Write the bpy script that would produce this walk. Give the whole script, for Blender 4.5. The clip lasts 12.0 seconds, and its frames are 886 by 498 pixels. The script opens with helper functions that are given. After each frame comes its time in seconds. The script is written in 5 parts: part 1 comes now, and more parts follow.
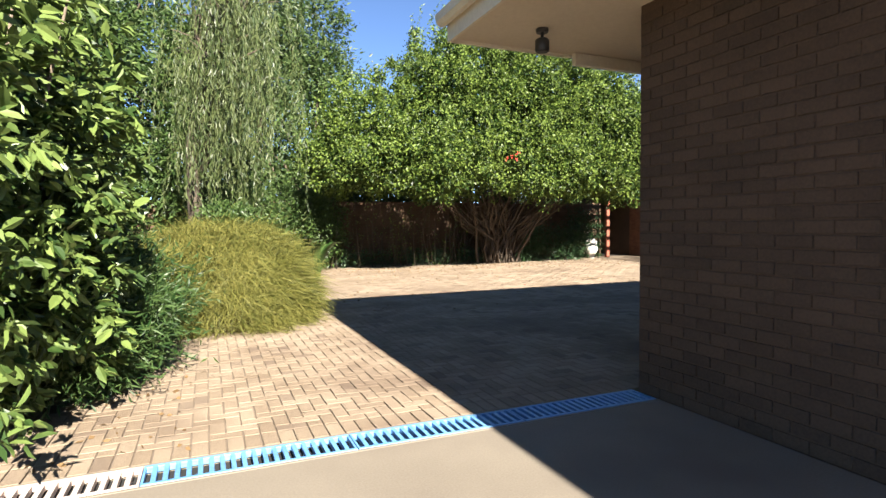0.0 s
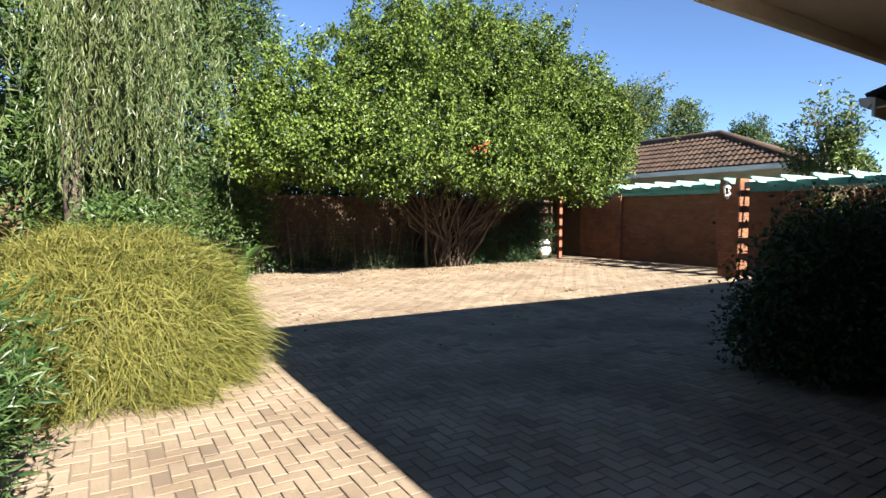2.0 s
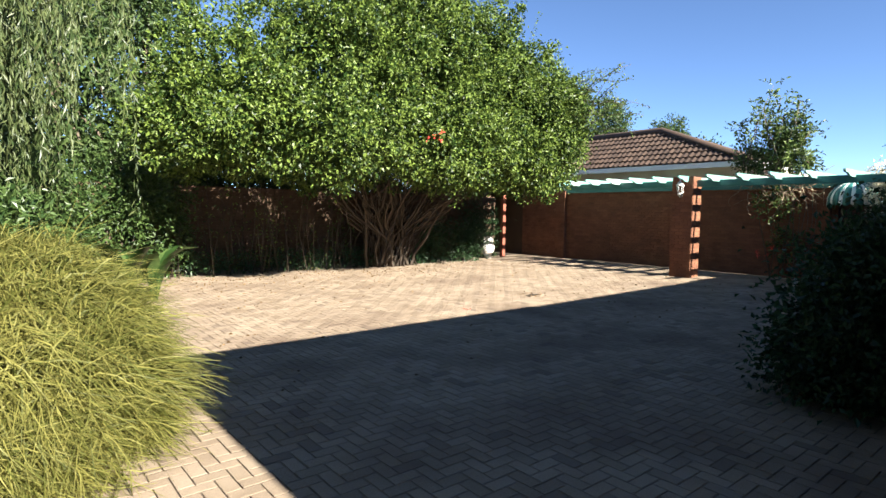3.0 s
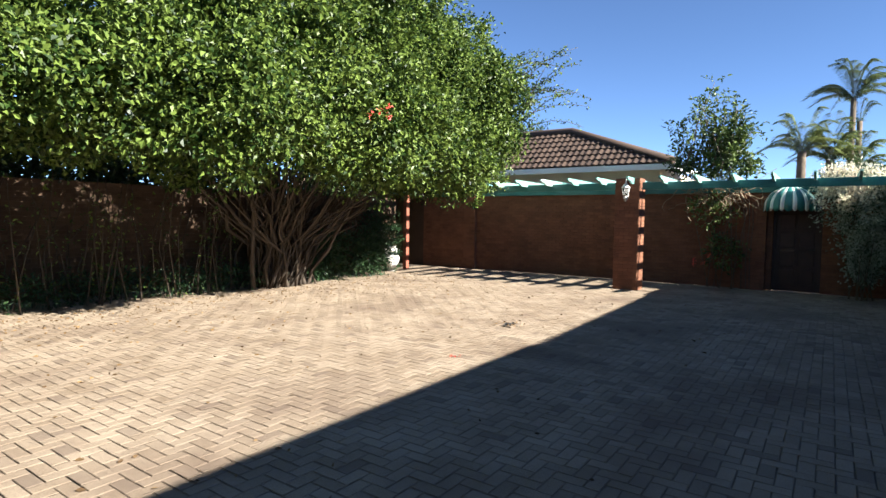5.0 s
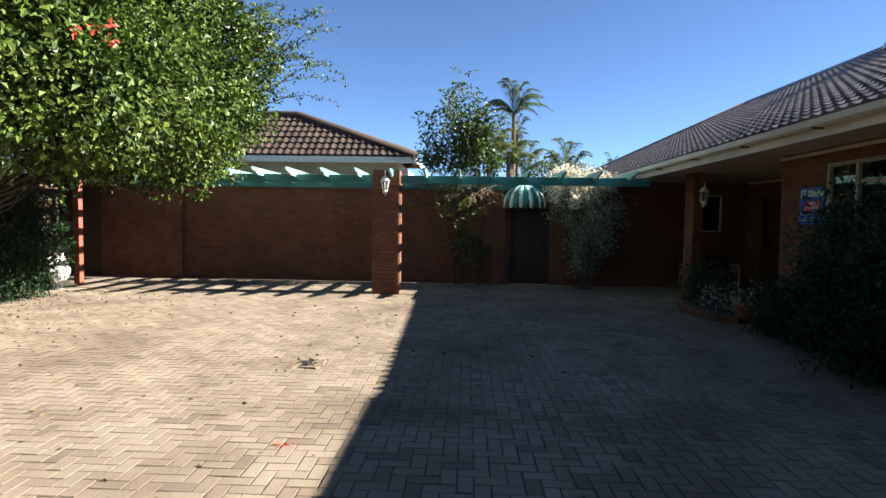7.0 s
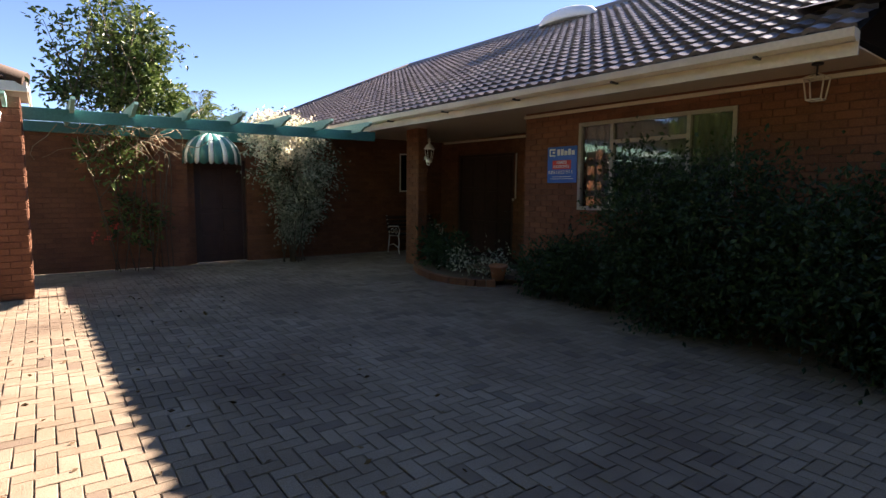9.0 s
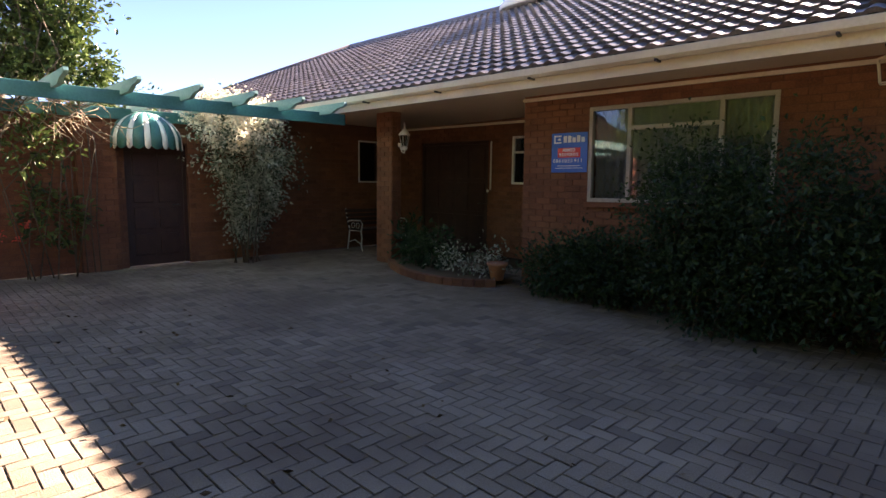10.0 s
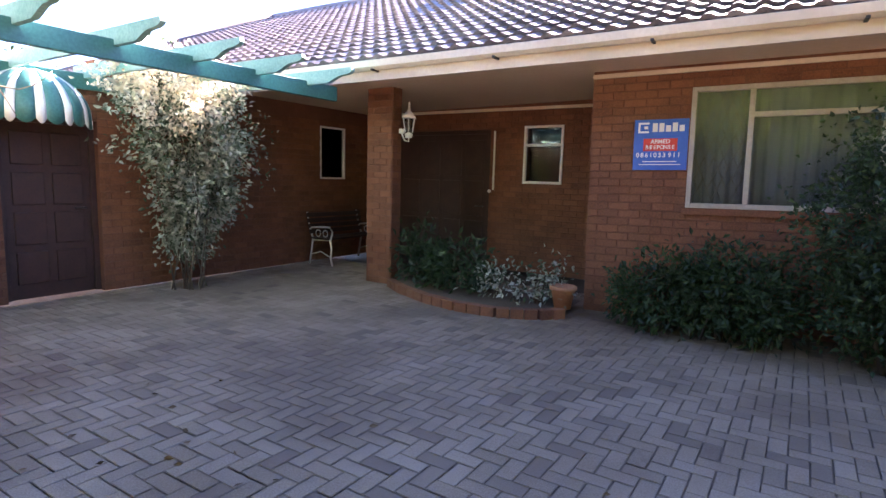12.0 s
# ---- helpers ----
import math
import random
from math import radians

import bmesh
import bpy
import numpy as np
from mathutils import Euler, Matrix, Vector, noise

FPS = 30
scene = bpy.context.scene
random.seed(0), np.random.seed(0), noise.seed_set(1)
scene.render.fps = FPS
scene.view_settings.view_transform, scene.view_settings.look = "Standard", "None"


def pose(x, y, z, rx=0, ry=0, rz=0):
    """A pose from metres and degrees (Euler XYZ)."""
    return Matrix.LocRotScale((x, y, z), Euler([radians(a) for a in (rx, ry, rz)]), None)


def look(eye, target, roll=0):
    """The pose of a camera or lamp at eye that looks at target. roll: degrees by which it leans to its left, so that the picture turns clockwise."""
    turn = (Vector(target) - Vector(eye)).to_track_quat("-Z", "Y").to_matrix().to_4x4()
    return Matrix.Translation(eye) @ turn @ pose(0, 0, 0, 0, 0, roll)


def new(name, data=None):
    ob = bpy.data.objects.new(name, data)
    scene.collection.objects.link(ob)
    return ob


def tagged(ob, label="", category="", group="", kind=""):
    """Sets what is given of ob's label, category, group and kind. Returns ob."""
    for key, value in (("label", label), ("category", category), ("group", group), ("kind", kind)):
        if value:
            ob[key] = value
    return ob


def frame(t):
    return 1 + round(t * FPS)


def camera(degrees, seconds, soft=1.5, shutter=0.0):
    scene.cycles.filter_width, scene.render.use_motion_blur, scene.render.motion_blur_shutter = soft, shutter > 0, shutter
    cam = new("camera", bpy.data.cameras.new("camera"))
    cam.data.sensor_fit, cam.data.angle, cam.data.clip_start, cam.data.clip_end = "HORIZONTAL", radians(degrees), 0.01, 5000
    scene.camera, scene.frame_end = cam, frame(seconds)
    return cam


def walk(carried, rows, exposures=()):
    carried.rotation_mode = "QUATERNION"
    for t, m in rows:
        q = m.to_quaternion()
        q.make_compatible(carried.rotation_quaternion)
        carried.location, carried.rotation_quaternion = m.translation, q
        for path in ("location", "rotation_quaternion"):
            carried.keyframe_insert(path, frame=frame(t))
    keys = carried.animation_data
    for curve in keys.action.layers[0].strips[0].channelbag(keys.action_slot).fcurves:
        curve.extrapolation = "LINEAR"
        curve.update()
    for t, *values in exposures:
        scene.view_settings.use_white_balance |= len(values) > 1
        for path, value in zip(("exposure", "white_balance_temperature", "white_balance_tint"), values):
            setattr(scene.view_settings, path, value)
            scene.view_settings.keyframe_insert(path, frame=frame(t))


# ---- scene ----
cam = camera(77.3, 12.0)
PATH = [
    (0, (0.705, -0.105, 1.348), (1.488, 1.733, 1.264), -0.5),
    (0.5, (0.842, 0.473, 1.394), (1.638, 2.306, 1.31), -0.4),
    (1, (0.893, 1.075, 1.431), (1.715, 2.896, 1.348), -0.3),
    (1.5, (0.935, 1.698, 1.477), (1.841, 3.479, 1.389), -0.1),
    (2, (0.906, 2.306, 1.566), (1.945, 4.011, 1.451), 0.3),
    (2.5, (0.972, 2.997, 1.613), (2.144, 4.613, 1.489), 0.6),
    (3, (1.139, 3.695, 1.626), (2.402, 5.24, 1.492), 0.8),
    (4.8, (1.872, 6.743, 1.581), (3.477, 7.931, 1.477), 0.7),
    (5, (1.983, 7.034, 1.58), (3.619, 8.179, 1.475), 0.9),
    (5.5, (2.404, 7.686, 1.57), (4.15, 8.656, 1.468), 1.1),
    (6, (2.79, 8.298, 1.58), (4.624, 9.088, 1.48), 1.0),
    (6.5, (3.112, 8.8, 1.584), (5.056, 9.261, 1.487), 1.0),
    (7, (3.486, 9.286, 1.603), (5.482, 9.368, 1.497), 0.9),
    (7.5, (4.066, 9.723, 1.568), (6.032, 9.391, 1.421), 0.7),
    (7.7, (4.306, 9.886, 1.586), (6.237, 9.391, 1.429), 0.9),
    (9.3, (6.489, 10.643, 1.538), (8.026, 9.384, 1.308), 0.7),
    (9.5, (6.77, 10.72, 1.505), (8.259, 9.404, 1.277), 0.8),
    (10, (7.554, 10.856, 1.52), (8.959, 9.456, 1.266), 0.8),
    (10.5, (8.283, 10.884, 1.506), (9.632, 9.43, 1.247), 1.0),
    (11, (9.02, 10.786, 1.531), (10.307, 9.278, 1.263), 1.2),
    (11.5, (9.685, 10.646, 1.476), (10.859, 9.048, 1.219), 1.6),
    (12, (10.424, 10.533, 1.472), (11.499, 8.867, 1.218), 1.6),
]
EXPOSURES = [(0.0, 2.3, 6500, 10), (3.0, 2.25, 6350, 9), (5.0, 2.15, 6150, 9), (7.7, 2.05, 6150, 8), (9.3, 2.8, 7200, 24), (10.5, 3.5, 7300, 29), (12.0, 4.6, 6700, 36)]
walk(cam, [(t, look(eye, target, roll)) for t, eye, target, roll in PATH], EXPOSURES)

# ---- light ----
SUN_UP, SUN_SIDE = 30.6, 2.5
world = bpy.data.worlds.new("sky")
scene.world = world
world.use_nodes = True
wn = world.node_tree
sky = wn.nodes.new("ShaderNodeTexSky")
sky.sky_type = "NISHITA"
sky.sun_disc = False
sky.sun_elevation, sky.sun_rotation = radians(SUN_UP), radians(180 - SUN_SIDE)
sky.air_density, sky.dust_density, sky.ozone_density = 0.5, 0.0, 3.5
wn.links.new(sky.outputs[0], wn.nodes["Background"].inputs[0])
wn.nodes["Background"].inputs[1].default_value = 0.058
sun_data = bpy.data.lights.new("sun", "SUN")
sun_data.energy, sun_data.angle, sun_data.color = 5.0, radians(0.53), (1.0, 0.93, 0.82)
sun = new("sun", sun_data)
toward = Vector((math.sin(radians(SUN_SIDE)) * math.cos(radians(SUN_UP)), -math.cos(radians(SUN_SIDE)) * math.cos(radians(SUN_UP)), math.sin(radians(SUN_UP))))
sun.matrix_world = look(toward * 60, (0, 0, 0))


# ---- materials ----
def mat(name, a, b, rough=0.8, scale=2.0, fine=45.0, bump=0.25, rnd="", amount=0.35, metal=0.0, through_light=0.0, stain=None, stain_scale=0.7, spec=0.5, odd=None):
    """Two colours mixed by coarse and fine noise, with piece-to-piece variation and fine relief."""
    m = bpy.data.materials.new(name)
    m.use_nodes = True
    nt = m.node_tree
    n, link = nt.nodes, nt.links.new
    bsdf, out = n["Principled BSDF"], n["Material Output"]
    geo = n.new("ShaderNodeNewGeometry")
    tex = n.new("ShaderNodeTexNoise")
    tex.inputs["Scale"].default_value, tex.inputs["Detail"].default_value = scale, 5.0
    tex2 = n.new("ShaderNodeTexNoise")
    tex2.inputs["Scale"].default_value, tex2.inputs["Detail"].default_value = fine, 3.0
    link(geo.outputs["Position"], tex.inputs["Vector"])
    link(geo.outputs["Position"], tex2.inputs["Vector"])
    add = n.new("ShaderNodeMath")
    add.operation = "ADD"
    link(tex.outputs["Fac"], add.inputs[0])
    link(tex2.outputs["Fac"], add.inputs[1])
    last = add.outputs[0]
    span = [0.62, 1.28]
    if rnd:
        if rnd == "object":
            info = n.new("ShaderNodeObjectInfo").outputs["Random"]
        else:
            info = geo.outputs["Random Per Island"]
        mul = n.new("ShaderNodeMath")
        mul.operation = "MULTIPLY_ADD"
        mul.inputs[1].default_value, mul.inputs[2].default_value = amount * 2, -amount
        link(info, mul.inputs[0])
        more = n.new("ShaderNodeMath")
        more.operation = "ADD"
        link(last, more.inputs[0])
        link(mul.outputs[0], more.inputs[1])
        last = more.outputs[0]
    rng = n.new("ShaderNodeMapRange")
    rng.inputs["From Min"].default_value, rng.inputs["From Max"].default_value = span
    link(last, rng.inputs["Value"])
    mix = n.new("ShaderNodeMix")
    mix.data_type = "RGBA"
    mix.inputs["A"].default_value, mix.inputs["B"].default_value = (*a, 1), (*b, 1)
    link(rng.outputs[0], mix.inputs["Factor"])
    colour = mix.outputs["Result"]
    if stain:
        tex3 = n.new("ShaderNodeTexNoise")
        tex3.inputs["Scale"].default_value, tex3.inputs["Detail"].default_value = stain_scale, 6.0
        link(geo.outputs["Position"], tex3.inputs["Vector"])
        r3 = n.new("ShaderNodeMapRange")
        r3.inputs["From Min"].default_value, r3.inputs["From Max"].default_value = 0.5, 0.72
        link(tex3.outputs["Fac"], r3.inputs["Value"])
        mix3 = n.new("ShaderNodeMix")
        mix3.data_type = "RGBA"
        mix3.inputs["B"].default_value = (*stain, 1)
        link(r3.outputs[0], mix3.inputs["Factor"])
        link(colour, mix3.inputs["A"])
        colour = mix3.outputs["Result"]
    if odd:
        # about one piece in twelve is of a darker firing
        ro = n.new("ShaderNodeMapRange")
        ro.inputs["From Min"].default_value, ro.inputs["From Max"].default_value = 0.9, 0.95
        ro.inputs["To Max"].default_value = 0.6
        link(info, ro.inputs["Value"])
        mo = n.new("ShaderNodeMix")
        mo.data_type = "RGBA"
        mo.inputs["B"].default_value = (*odd, 1)
        link(ro.outputs[0], mo.inputs["Factor"])
        link(colour, mo.inputs["A"])
        colour = mo.outputs["Result"]
    link(colour, bsdf.inputs["Base Color"])
    bsdf.inputs["Roughness"].default_value, bsdf.inputs["Metallic"].default_value = rough, metal
    bsdf.inputs["Specular IOR Level"].default_value = spec
    if bump:
        bp = n.new("ShaderNodeBump")
        bp.inputs["Strength"].default_value, bp.inputs["Distance"].default_value = bump, 0.006
        link(tex2.outputs["Fac"], bp.inputs["Height"])
        link(bp.outputs[0], bsdf.inputs["Normal"])
    if through_light:
        tr = n.new("ShaderNodeBsdfTranslucent")
        link(colour, tr.inputs["Color"])
        ms = n.new("ShaderNodeMixShader")
        ms.inputs[0].default_value = through_light
        link(bsdf.outputs[0], ms.inputs[1])
        link(tr.outputs[0], ms.inputs[2])
        link(ms.outputs[0], out.inputs["Surface"])
    return m


def leafy(name, a, b, rough=0.4, light=0.25, amount=0.5):
    return mat(name, a, b, rough, 1.2, 9.0, 0.0, "island", amount, through_light=light, spec=0.3)


M_PAVER = mat("paver", (0.175, 0.128, 0.086), (0.305, 0.242, 0.175), 0.95, 1.3, 130, 0.9, "island", 0.17, stain=(0.155, 0.112, 0.08), odd=(0.11, 0.078, 0.058), spec=0.2)
M_PAVER1 = mat("paver_piece", (0.175, 0.128, 0.086), (0.305, 0.242, 0.175), 0.95, 1.3, 130, 0.9, "object", 0.17, stain=(0.155, 0.112, 0.08), odd=(0.11, 0.078, 0.058), spec=0.2)
M_SAND = mat("joint_sand", (0.115, 0.085, 0.06), (0.195, 0.15, 0.11), 1.0, 3, 90, 0.6)
M_SOIL = mat("soil", (0.05, 0.035, 0.025), (0.12, 0.085, 0.055), 1.0, 2, 40, 0.9, stain=(0.13, 0.1, 0.06))
M_CONCRETE = mat("concrete", (0.148, 0.123, 0.0935), (0.197, 0.167, 0.128), 0.85, 1.5, 80, 0.3, stain=(0.133, 0.108, 0.0836))
M_BRICK = mat("brick", (0.115, 0.042, 0.0206), (0.23, 0.0954, 0.0459), 0.9, 2.0, 60, 0.5, "island", 0.17)
M_BRICK1 = mat("brick_piece", (0.115, 0.042, 0.0206), (0.23, 0.0954, 0.0459), 0.9, 2.0, 60, 0.5, "object", 0.17)
# cream window paint toned down to tan, shade put into the colour
M_FRAME = mat("shaded_cream_paint", (0.32, 0.28, 0.23), (0.44, 0.39, 0.33), 0.5, 2, 30, 0.05)
M_VINE = mat("dry_vine", (0.22, 0.16, 0.1), (0.38, 0.29, 0.19), 0.9, 5, 40, 0.4, "object", 0.3)
# darker copy of the brick for shaded walls, shade put into the colour
M_SHADEBRICK = mat("shaded_brick", (0.0488, 0.0287, 0.0161), (0.0918, 0.0545, 0.0316), 0.9, 2.0, 60, 0.4, "island", 0.2)
M_SHADEBRICK1 = mat("shaded_brick_piece", (0.0488, 0.0287, 0.0161), (0.0918, 0.0545, 0.0316), 0.9, 2.0, 60, 0.4, "object", 0.2)
# near-black for the gate boards: the gap's shade put into the colour
M_GATE = mat("gap_shade_black", (0.006, 0.004, 0.003), (0.012, 0.009, 0.007), 0.95, 6, 50, 0.2, spec=0.1)
M_MORTAR = mat("mortar", (0.13, 0.056, 0.032), (0.19, 0.084, 0.049), 1.0, 4, 90, 0.5)
M_TILE = mat("roof_tile", (0.07, 0.057, 0.055), (0.165, 0.138, 0.13), 0.36, 1.5, 60, 0.3, "island", 0.4)
M_TILE1 = mat("roof_tile_piece", (0.07, 0.057, 0.055), (0.165, 0.138, 0.13), 0.36, 1.5, 60, 0.3, "object", 0.4)
M_TILE_N = mat("neighbour_tile", (0.0369, 0.0212, 0.0138), (0.0738, 0.0453, 0.0305), 0.8, 1.5, 60, 0.4, "island", 0.4)
M_CREAM = mat("cream_paint", (0.62, 0.53, 0.40), (0.74, 0.66, 0.52), 0.5, 1.5, 30, 0.05, stain=(0.5, 0.42, 0.32))
M_SOFFIT = mat("soffit_paint", (0.62, 0.5, 0.36), (0.7, 0.58, 0.43), 0.7, 1.0, 30, 0.05)
M_WHITE = mat("white_paint", (0.72, 0.7, 0.66), (0.8, 0.79, 0.76), 0.45, 2, 30, 0.05)
M_GREEN = mat("green_paint", (0.018, 0.11, 0.10), (0.045, 0.19, 0.175), 0.4, 2.0, 40, 0.15, stain=(0.09, 0.22, 0.2))
# slightly lighter green for the rafters, with sunlit whiteness put into the colour
M_RAFTER = mat("sunlit_green_paint", (0.10, 0.27, 0.24), (0.24, 0.44, 0.39), 0.5, 2.0, 40, 0.2, stain=(0.4, 0.5, 0.45))
# galvanised grating: the blue of the reflected sky is put into the colour
M_GRATE = mat("sky_tinted_grate", (0.07, 0.2, 0.46), (0.18, 0.38, 0.62), 0.45, 3, 50, 0.1, metal=0.1)
M_GRATE2 = mat("dirty_grate", (0.4, 0.3, 0.26), (0.6, 0.5, 0.44), 0.7, 5, 50, 0.2)
# near-black for hollows and backings, their shade put into the colour
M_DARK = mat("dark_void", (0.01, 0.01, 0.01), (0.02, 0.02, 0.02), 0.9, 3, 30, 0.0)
M_WOOD = mat("dark_wood", (0.03, 0.012, 0.008), (0.06, 0.026, 0.017), 0.55, 6, 50, 0.2)
M_STEM = mat("hedge_stem", (0.0338, 0.0255, 0.018), (0.105, 0.0788, 0.0562), 0.95, 3, 40, 0.8, "object", 0.3)
M_BARK = mat("bark", (0.075, 0.0562, 0.0375), (0.165, 0.128, 0.09), 0.95, 5, 40, 0.8)
M_REDWOOD = mat("red_brown_post", (0.16, 0.045, 0.025), (0.26, 0.08, 0.045), 0.8, 4, 40, 0.3)
M_IRON = mat("black_iron", (0.015, 0.013, 0.012), (0.035, 0.03, 0.027), 0.5, 8, 40, 0.1)
M_IRONWHITE = mat("white_cast_iron", (0.6, 0.58, 0.5), (0.75, 0.73, 0.66), 0.5, 8, 40, 0.1)
M_VASE = mat("pale_clay", (0.5, 0.47, 0.43), (0.7, 0.67, 0.62), 0.8, 6, 40, 0.2)
M_TERRA = mat("terracotta", (0.35, 0.15, 0.08), (0.45, 0.22, 0.12), 0.85, 6, 40, 0.2)
M_BUSH = leafy("bright_leaf", (0.026, 0.052, 0.012), (0.135, 0.185, 0.05), light=0.18)
M_HEDGE = leafy("hedge_leaf", (0.02, 0.044, 0.007), (0.142, 0.2, 0.038), 0.45, amount=0.75)
M_CONIFER = leafy("feathery_leaf", (0.0153, 0.0407, 0.0102), (0.061, 0.102, 0.0305))
M_GRASS = leafy("mound_grass", (0.0661, 0.0763, 0.0127), (0.194, 0.183, 0.0458), 0.6, 0.3)
M_WILLOW = leafy("weeping_leaf", (0.0384, 0.0615, 0.0192), (0.108, 0.131, 0.05))
M_TREE = leafy("tree_leaf", (0.0229, 0.0483, 0.0127), (0.0763, 0.122, 0.033))
M_FAR = leafy("far_leaf", (0.0254, 0.0508, 0.0153), (0.0813, 0.122, 0.0381))
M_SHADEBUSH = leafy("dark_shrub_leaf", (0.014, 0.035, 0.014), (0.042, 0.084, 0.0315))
M_PALM = leafy("palm_leaf", (0.05, 0.085, 0.035), (0.16, 0.2, 0.09))
M_CLUMP = leafy("yellow_palm_leaf", (0.07, 0.10, 0.03), (0.2, 0.23, 0.08))
M_VARIEG = leafy("variegated_leaf", (0.06, 0.10, 0.05), (0.48, 0.5, 0.4))
M_BLOSSOM = leafy("cream_blossom", (0.7, 0.6, 0.45), (0.85, 0.8, 0.65), 0.6, 0.3)
M_FLOWER = leafy("red_flower", (0.6, 0.05, 0.04), (0.8, 0.15, 0.1), 0.5, 0.3)
M_STRAP = leafy("strap_leaf", (0.0203, 0.0458, 0.0102), (0.0712, 0.112, 0.0305))
M_DEADLEAF = leafy("fallen_leaf", (0.072, 0.042, 0.018), (0.192, 0.12, 0.054), 0.8, 0.1)
M_SIGNBLUE = mat("sign_blue", (0.01, 0.09, 0.42), (0.015, 0.12, 0.5), 0.35, 2, 30, 0.0)
M_SIGNRED = mat("sign_red", (0.6, 0.03, 0.02), (0.7, 0.05, 0.03), 0.35, 2, 30, 0.0)
M_CURTAIN = mat("net_curtain", (0.3, 0.31, 0.33), (0.42, 0.43, 0.45), 0.9, 3, 40, 0.2)


def glass(name):
    m = bpy.data.materials.new(name)
    m.use_nodes = True
    nt = m.node_tree
    n = nt.nodes
    tr, gl, fr, ms = n.new("ShaderNodeBsdfTransparent"), n.new("ShaderNodeBsdfGlossy"), n.new("ShaderNodeFresnel"), n.new("ShaderNodeMixShader")
    tr.inputs[0].default_value = (0.75, 0.78, 0.76, 1)
    gl.inputs["Roughness"].default_value = 0.01
    fr.inputs["IOR"].default_value = 1.5
    nt.links.new(fr.outputs[0], ms.inputs[0])
    nt.links.new(tr.outputs[0], ms.inputs[1])
    nt.links.new(gl.outputs[0], ms.inputs[2])
    nt.links.new(ms.outputs[0], n["Material Output"].inputs["Surface"])
    return m


M_GLASS = glass("window_glass")


# ---- building helpers ----
def part(name, bm, material, parent=None, label=""):
    """Links a bmesh (or a mesh) as one mesh object under a thing or a part."""
    if isinstance(bm, bmesh.types.BMesh):
        me = bpy.data.meshes.new(name)
        bm.to_mesh(me)
        bm.free()
    else:
        me = bm
    if material and not me.materials:
        me.materials.append(material)
    ob = new(name, me)
    if parent:
        ob.parent = parent
        ob.matrix_parent_inverse = parent.matrix_world.inverted()
    if label:
        tagged(ob, label)
    return ob


def thing(name, label, category, at=(0, 0, 0), group="", kind=""):
    ob = new(name)
    ob.location = at
    ob.matrix_world = Matrix.Translation(at)
    ob.empty_display_size = 0.1
    return tagged(ob, label, category, group, kind)


def box(bm, x0, y0, z0, x1, y1, z1, bevel=0.0):
    r = bmesh.ops.create_cube(bm, size=1.0, matrix=Matrix.Translation(((x0 + x1) / 2, (y0 + y1) / 2, (z0 + z1) / 2)) @ Matrix.Diagonal((x1 - x0, y1 - y0, z1 - z0, 1)))
    if bevel:
        edges = list({e for v in r["verts"] for e in v.link_edges})
        bmesh.ops.bevel(bm, geom=edges, offset=bevel, segments=2, affect="EDGES", profile=0.5)
    return bm


def boxes(*rows, bevel=0.0):
    bm = bmesh.new()
    for r in rows:
        box(bm, *r, bevel=bevel)
    return bm


def tube(bm, points, radii, sides=7, cap=True):
    """A tapered tube along points."""
    rings = []
    pts = [Vector(p) for p in points]
    for i, p in enumerate(pts):
        d = (pts[min(i + 1, len(pts) - 1)] - pts[max(i - 1, 0)]).normalized()
        u = d.cross(Vector((0, 0, 1)) if abs(d.z) < 0.9 else Vector((1, 0, 0))).normalized()
        v = d.cross(u)
        r = radii[i] if isinstance(radii, (list, tuple)) else radii
        rings.append([bm.verts.new(p + r * (math.cos(2 * math.pi * k / sides) * u + math.sin(2 * math.pi * k / sides) * v)) for k in range(sides)])
    for a, b in zip(rings, rings[1:]):
        for k in range(sides):
            f = bm.faces.new((a[k], a[(k + 1) % sides], b[(k + 1) % sides], b[k]))
            f.smooth = True
    if cap:
        bm.faces.new(rings[0][::-1])
        bm.faces.new(rings[-1])
    return bm


def lathe(bm, profile, at=(0, 0, 0), sides=20):
    """A turned shape: profile is rows of radius and height."""
    rings = [[bm.verts.new((at[0] + r * math.cos(2 * math.pi * k / sides), at[1] + r * math.sin(2 * math.pi * k / sides), at[2] + z)) for k in range(sides)] for r, z in profile]
    for a, b in zip(rings, rings[1:]):
        for k in range(sides):
            f = bm.faces.new((a[k], a[(k + 1) % sides], b[(k + 1) % sides], b[k]))
            f.smooth = True
    bm.faces.new(rings[0][::-1])
    bm.faces.new(rings[-1])
    return bm


def np_mesh(name, verts, quads, smooth=False):
    """A mesh from arrays of vertices (n, 3) and quads (m, 4)."""
    me = bpy.data.meshes.new(name)
    verts, quads = np.asarray(verts, np.float32).reshape(-1, 3), np.asarray(quads, np.int32).reshape(-1, 4)
    me.vertices.add(len(verts))
    me.vertices.foreach_set("co", verts.ravel())
    me.loops.add(quads.size)
    me.loops.foreach_set("vertex_index", quads.ravel())
    me.polygons.add(len(quads))
    me.polygons.foreach_set("loop_start", np.arange(0, quads.size, 4, dtype=np.int32))
    me.polygons.foreach_set("use_smooth", np.full(len(quads), smooth, bool))
    me.update(calc_edges=True)
    me.validate()
    return me


RNG = np.random.default_rng(7)


def unit(v):
    return v / np.maximum(np.linalg.norm(v, axis=-1, keepdims=True), 1e-6)


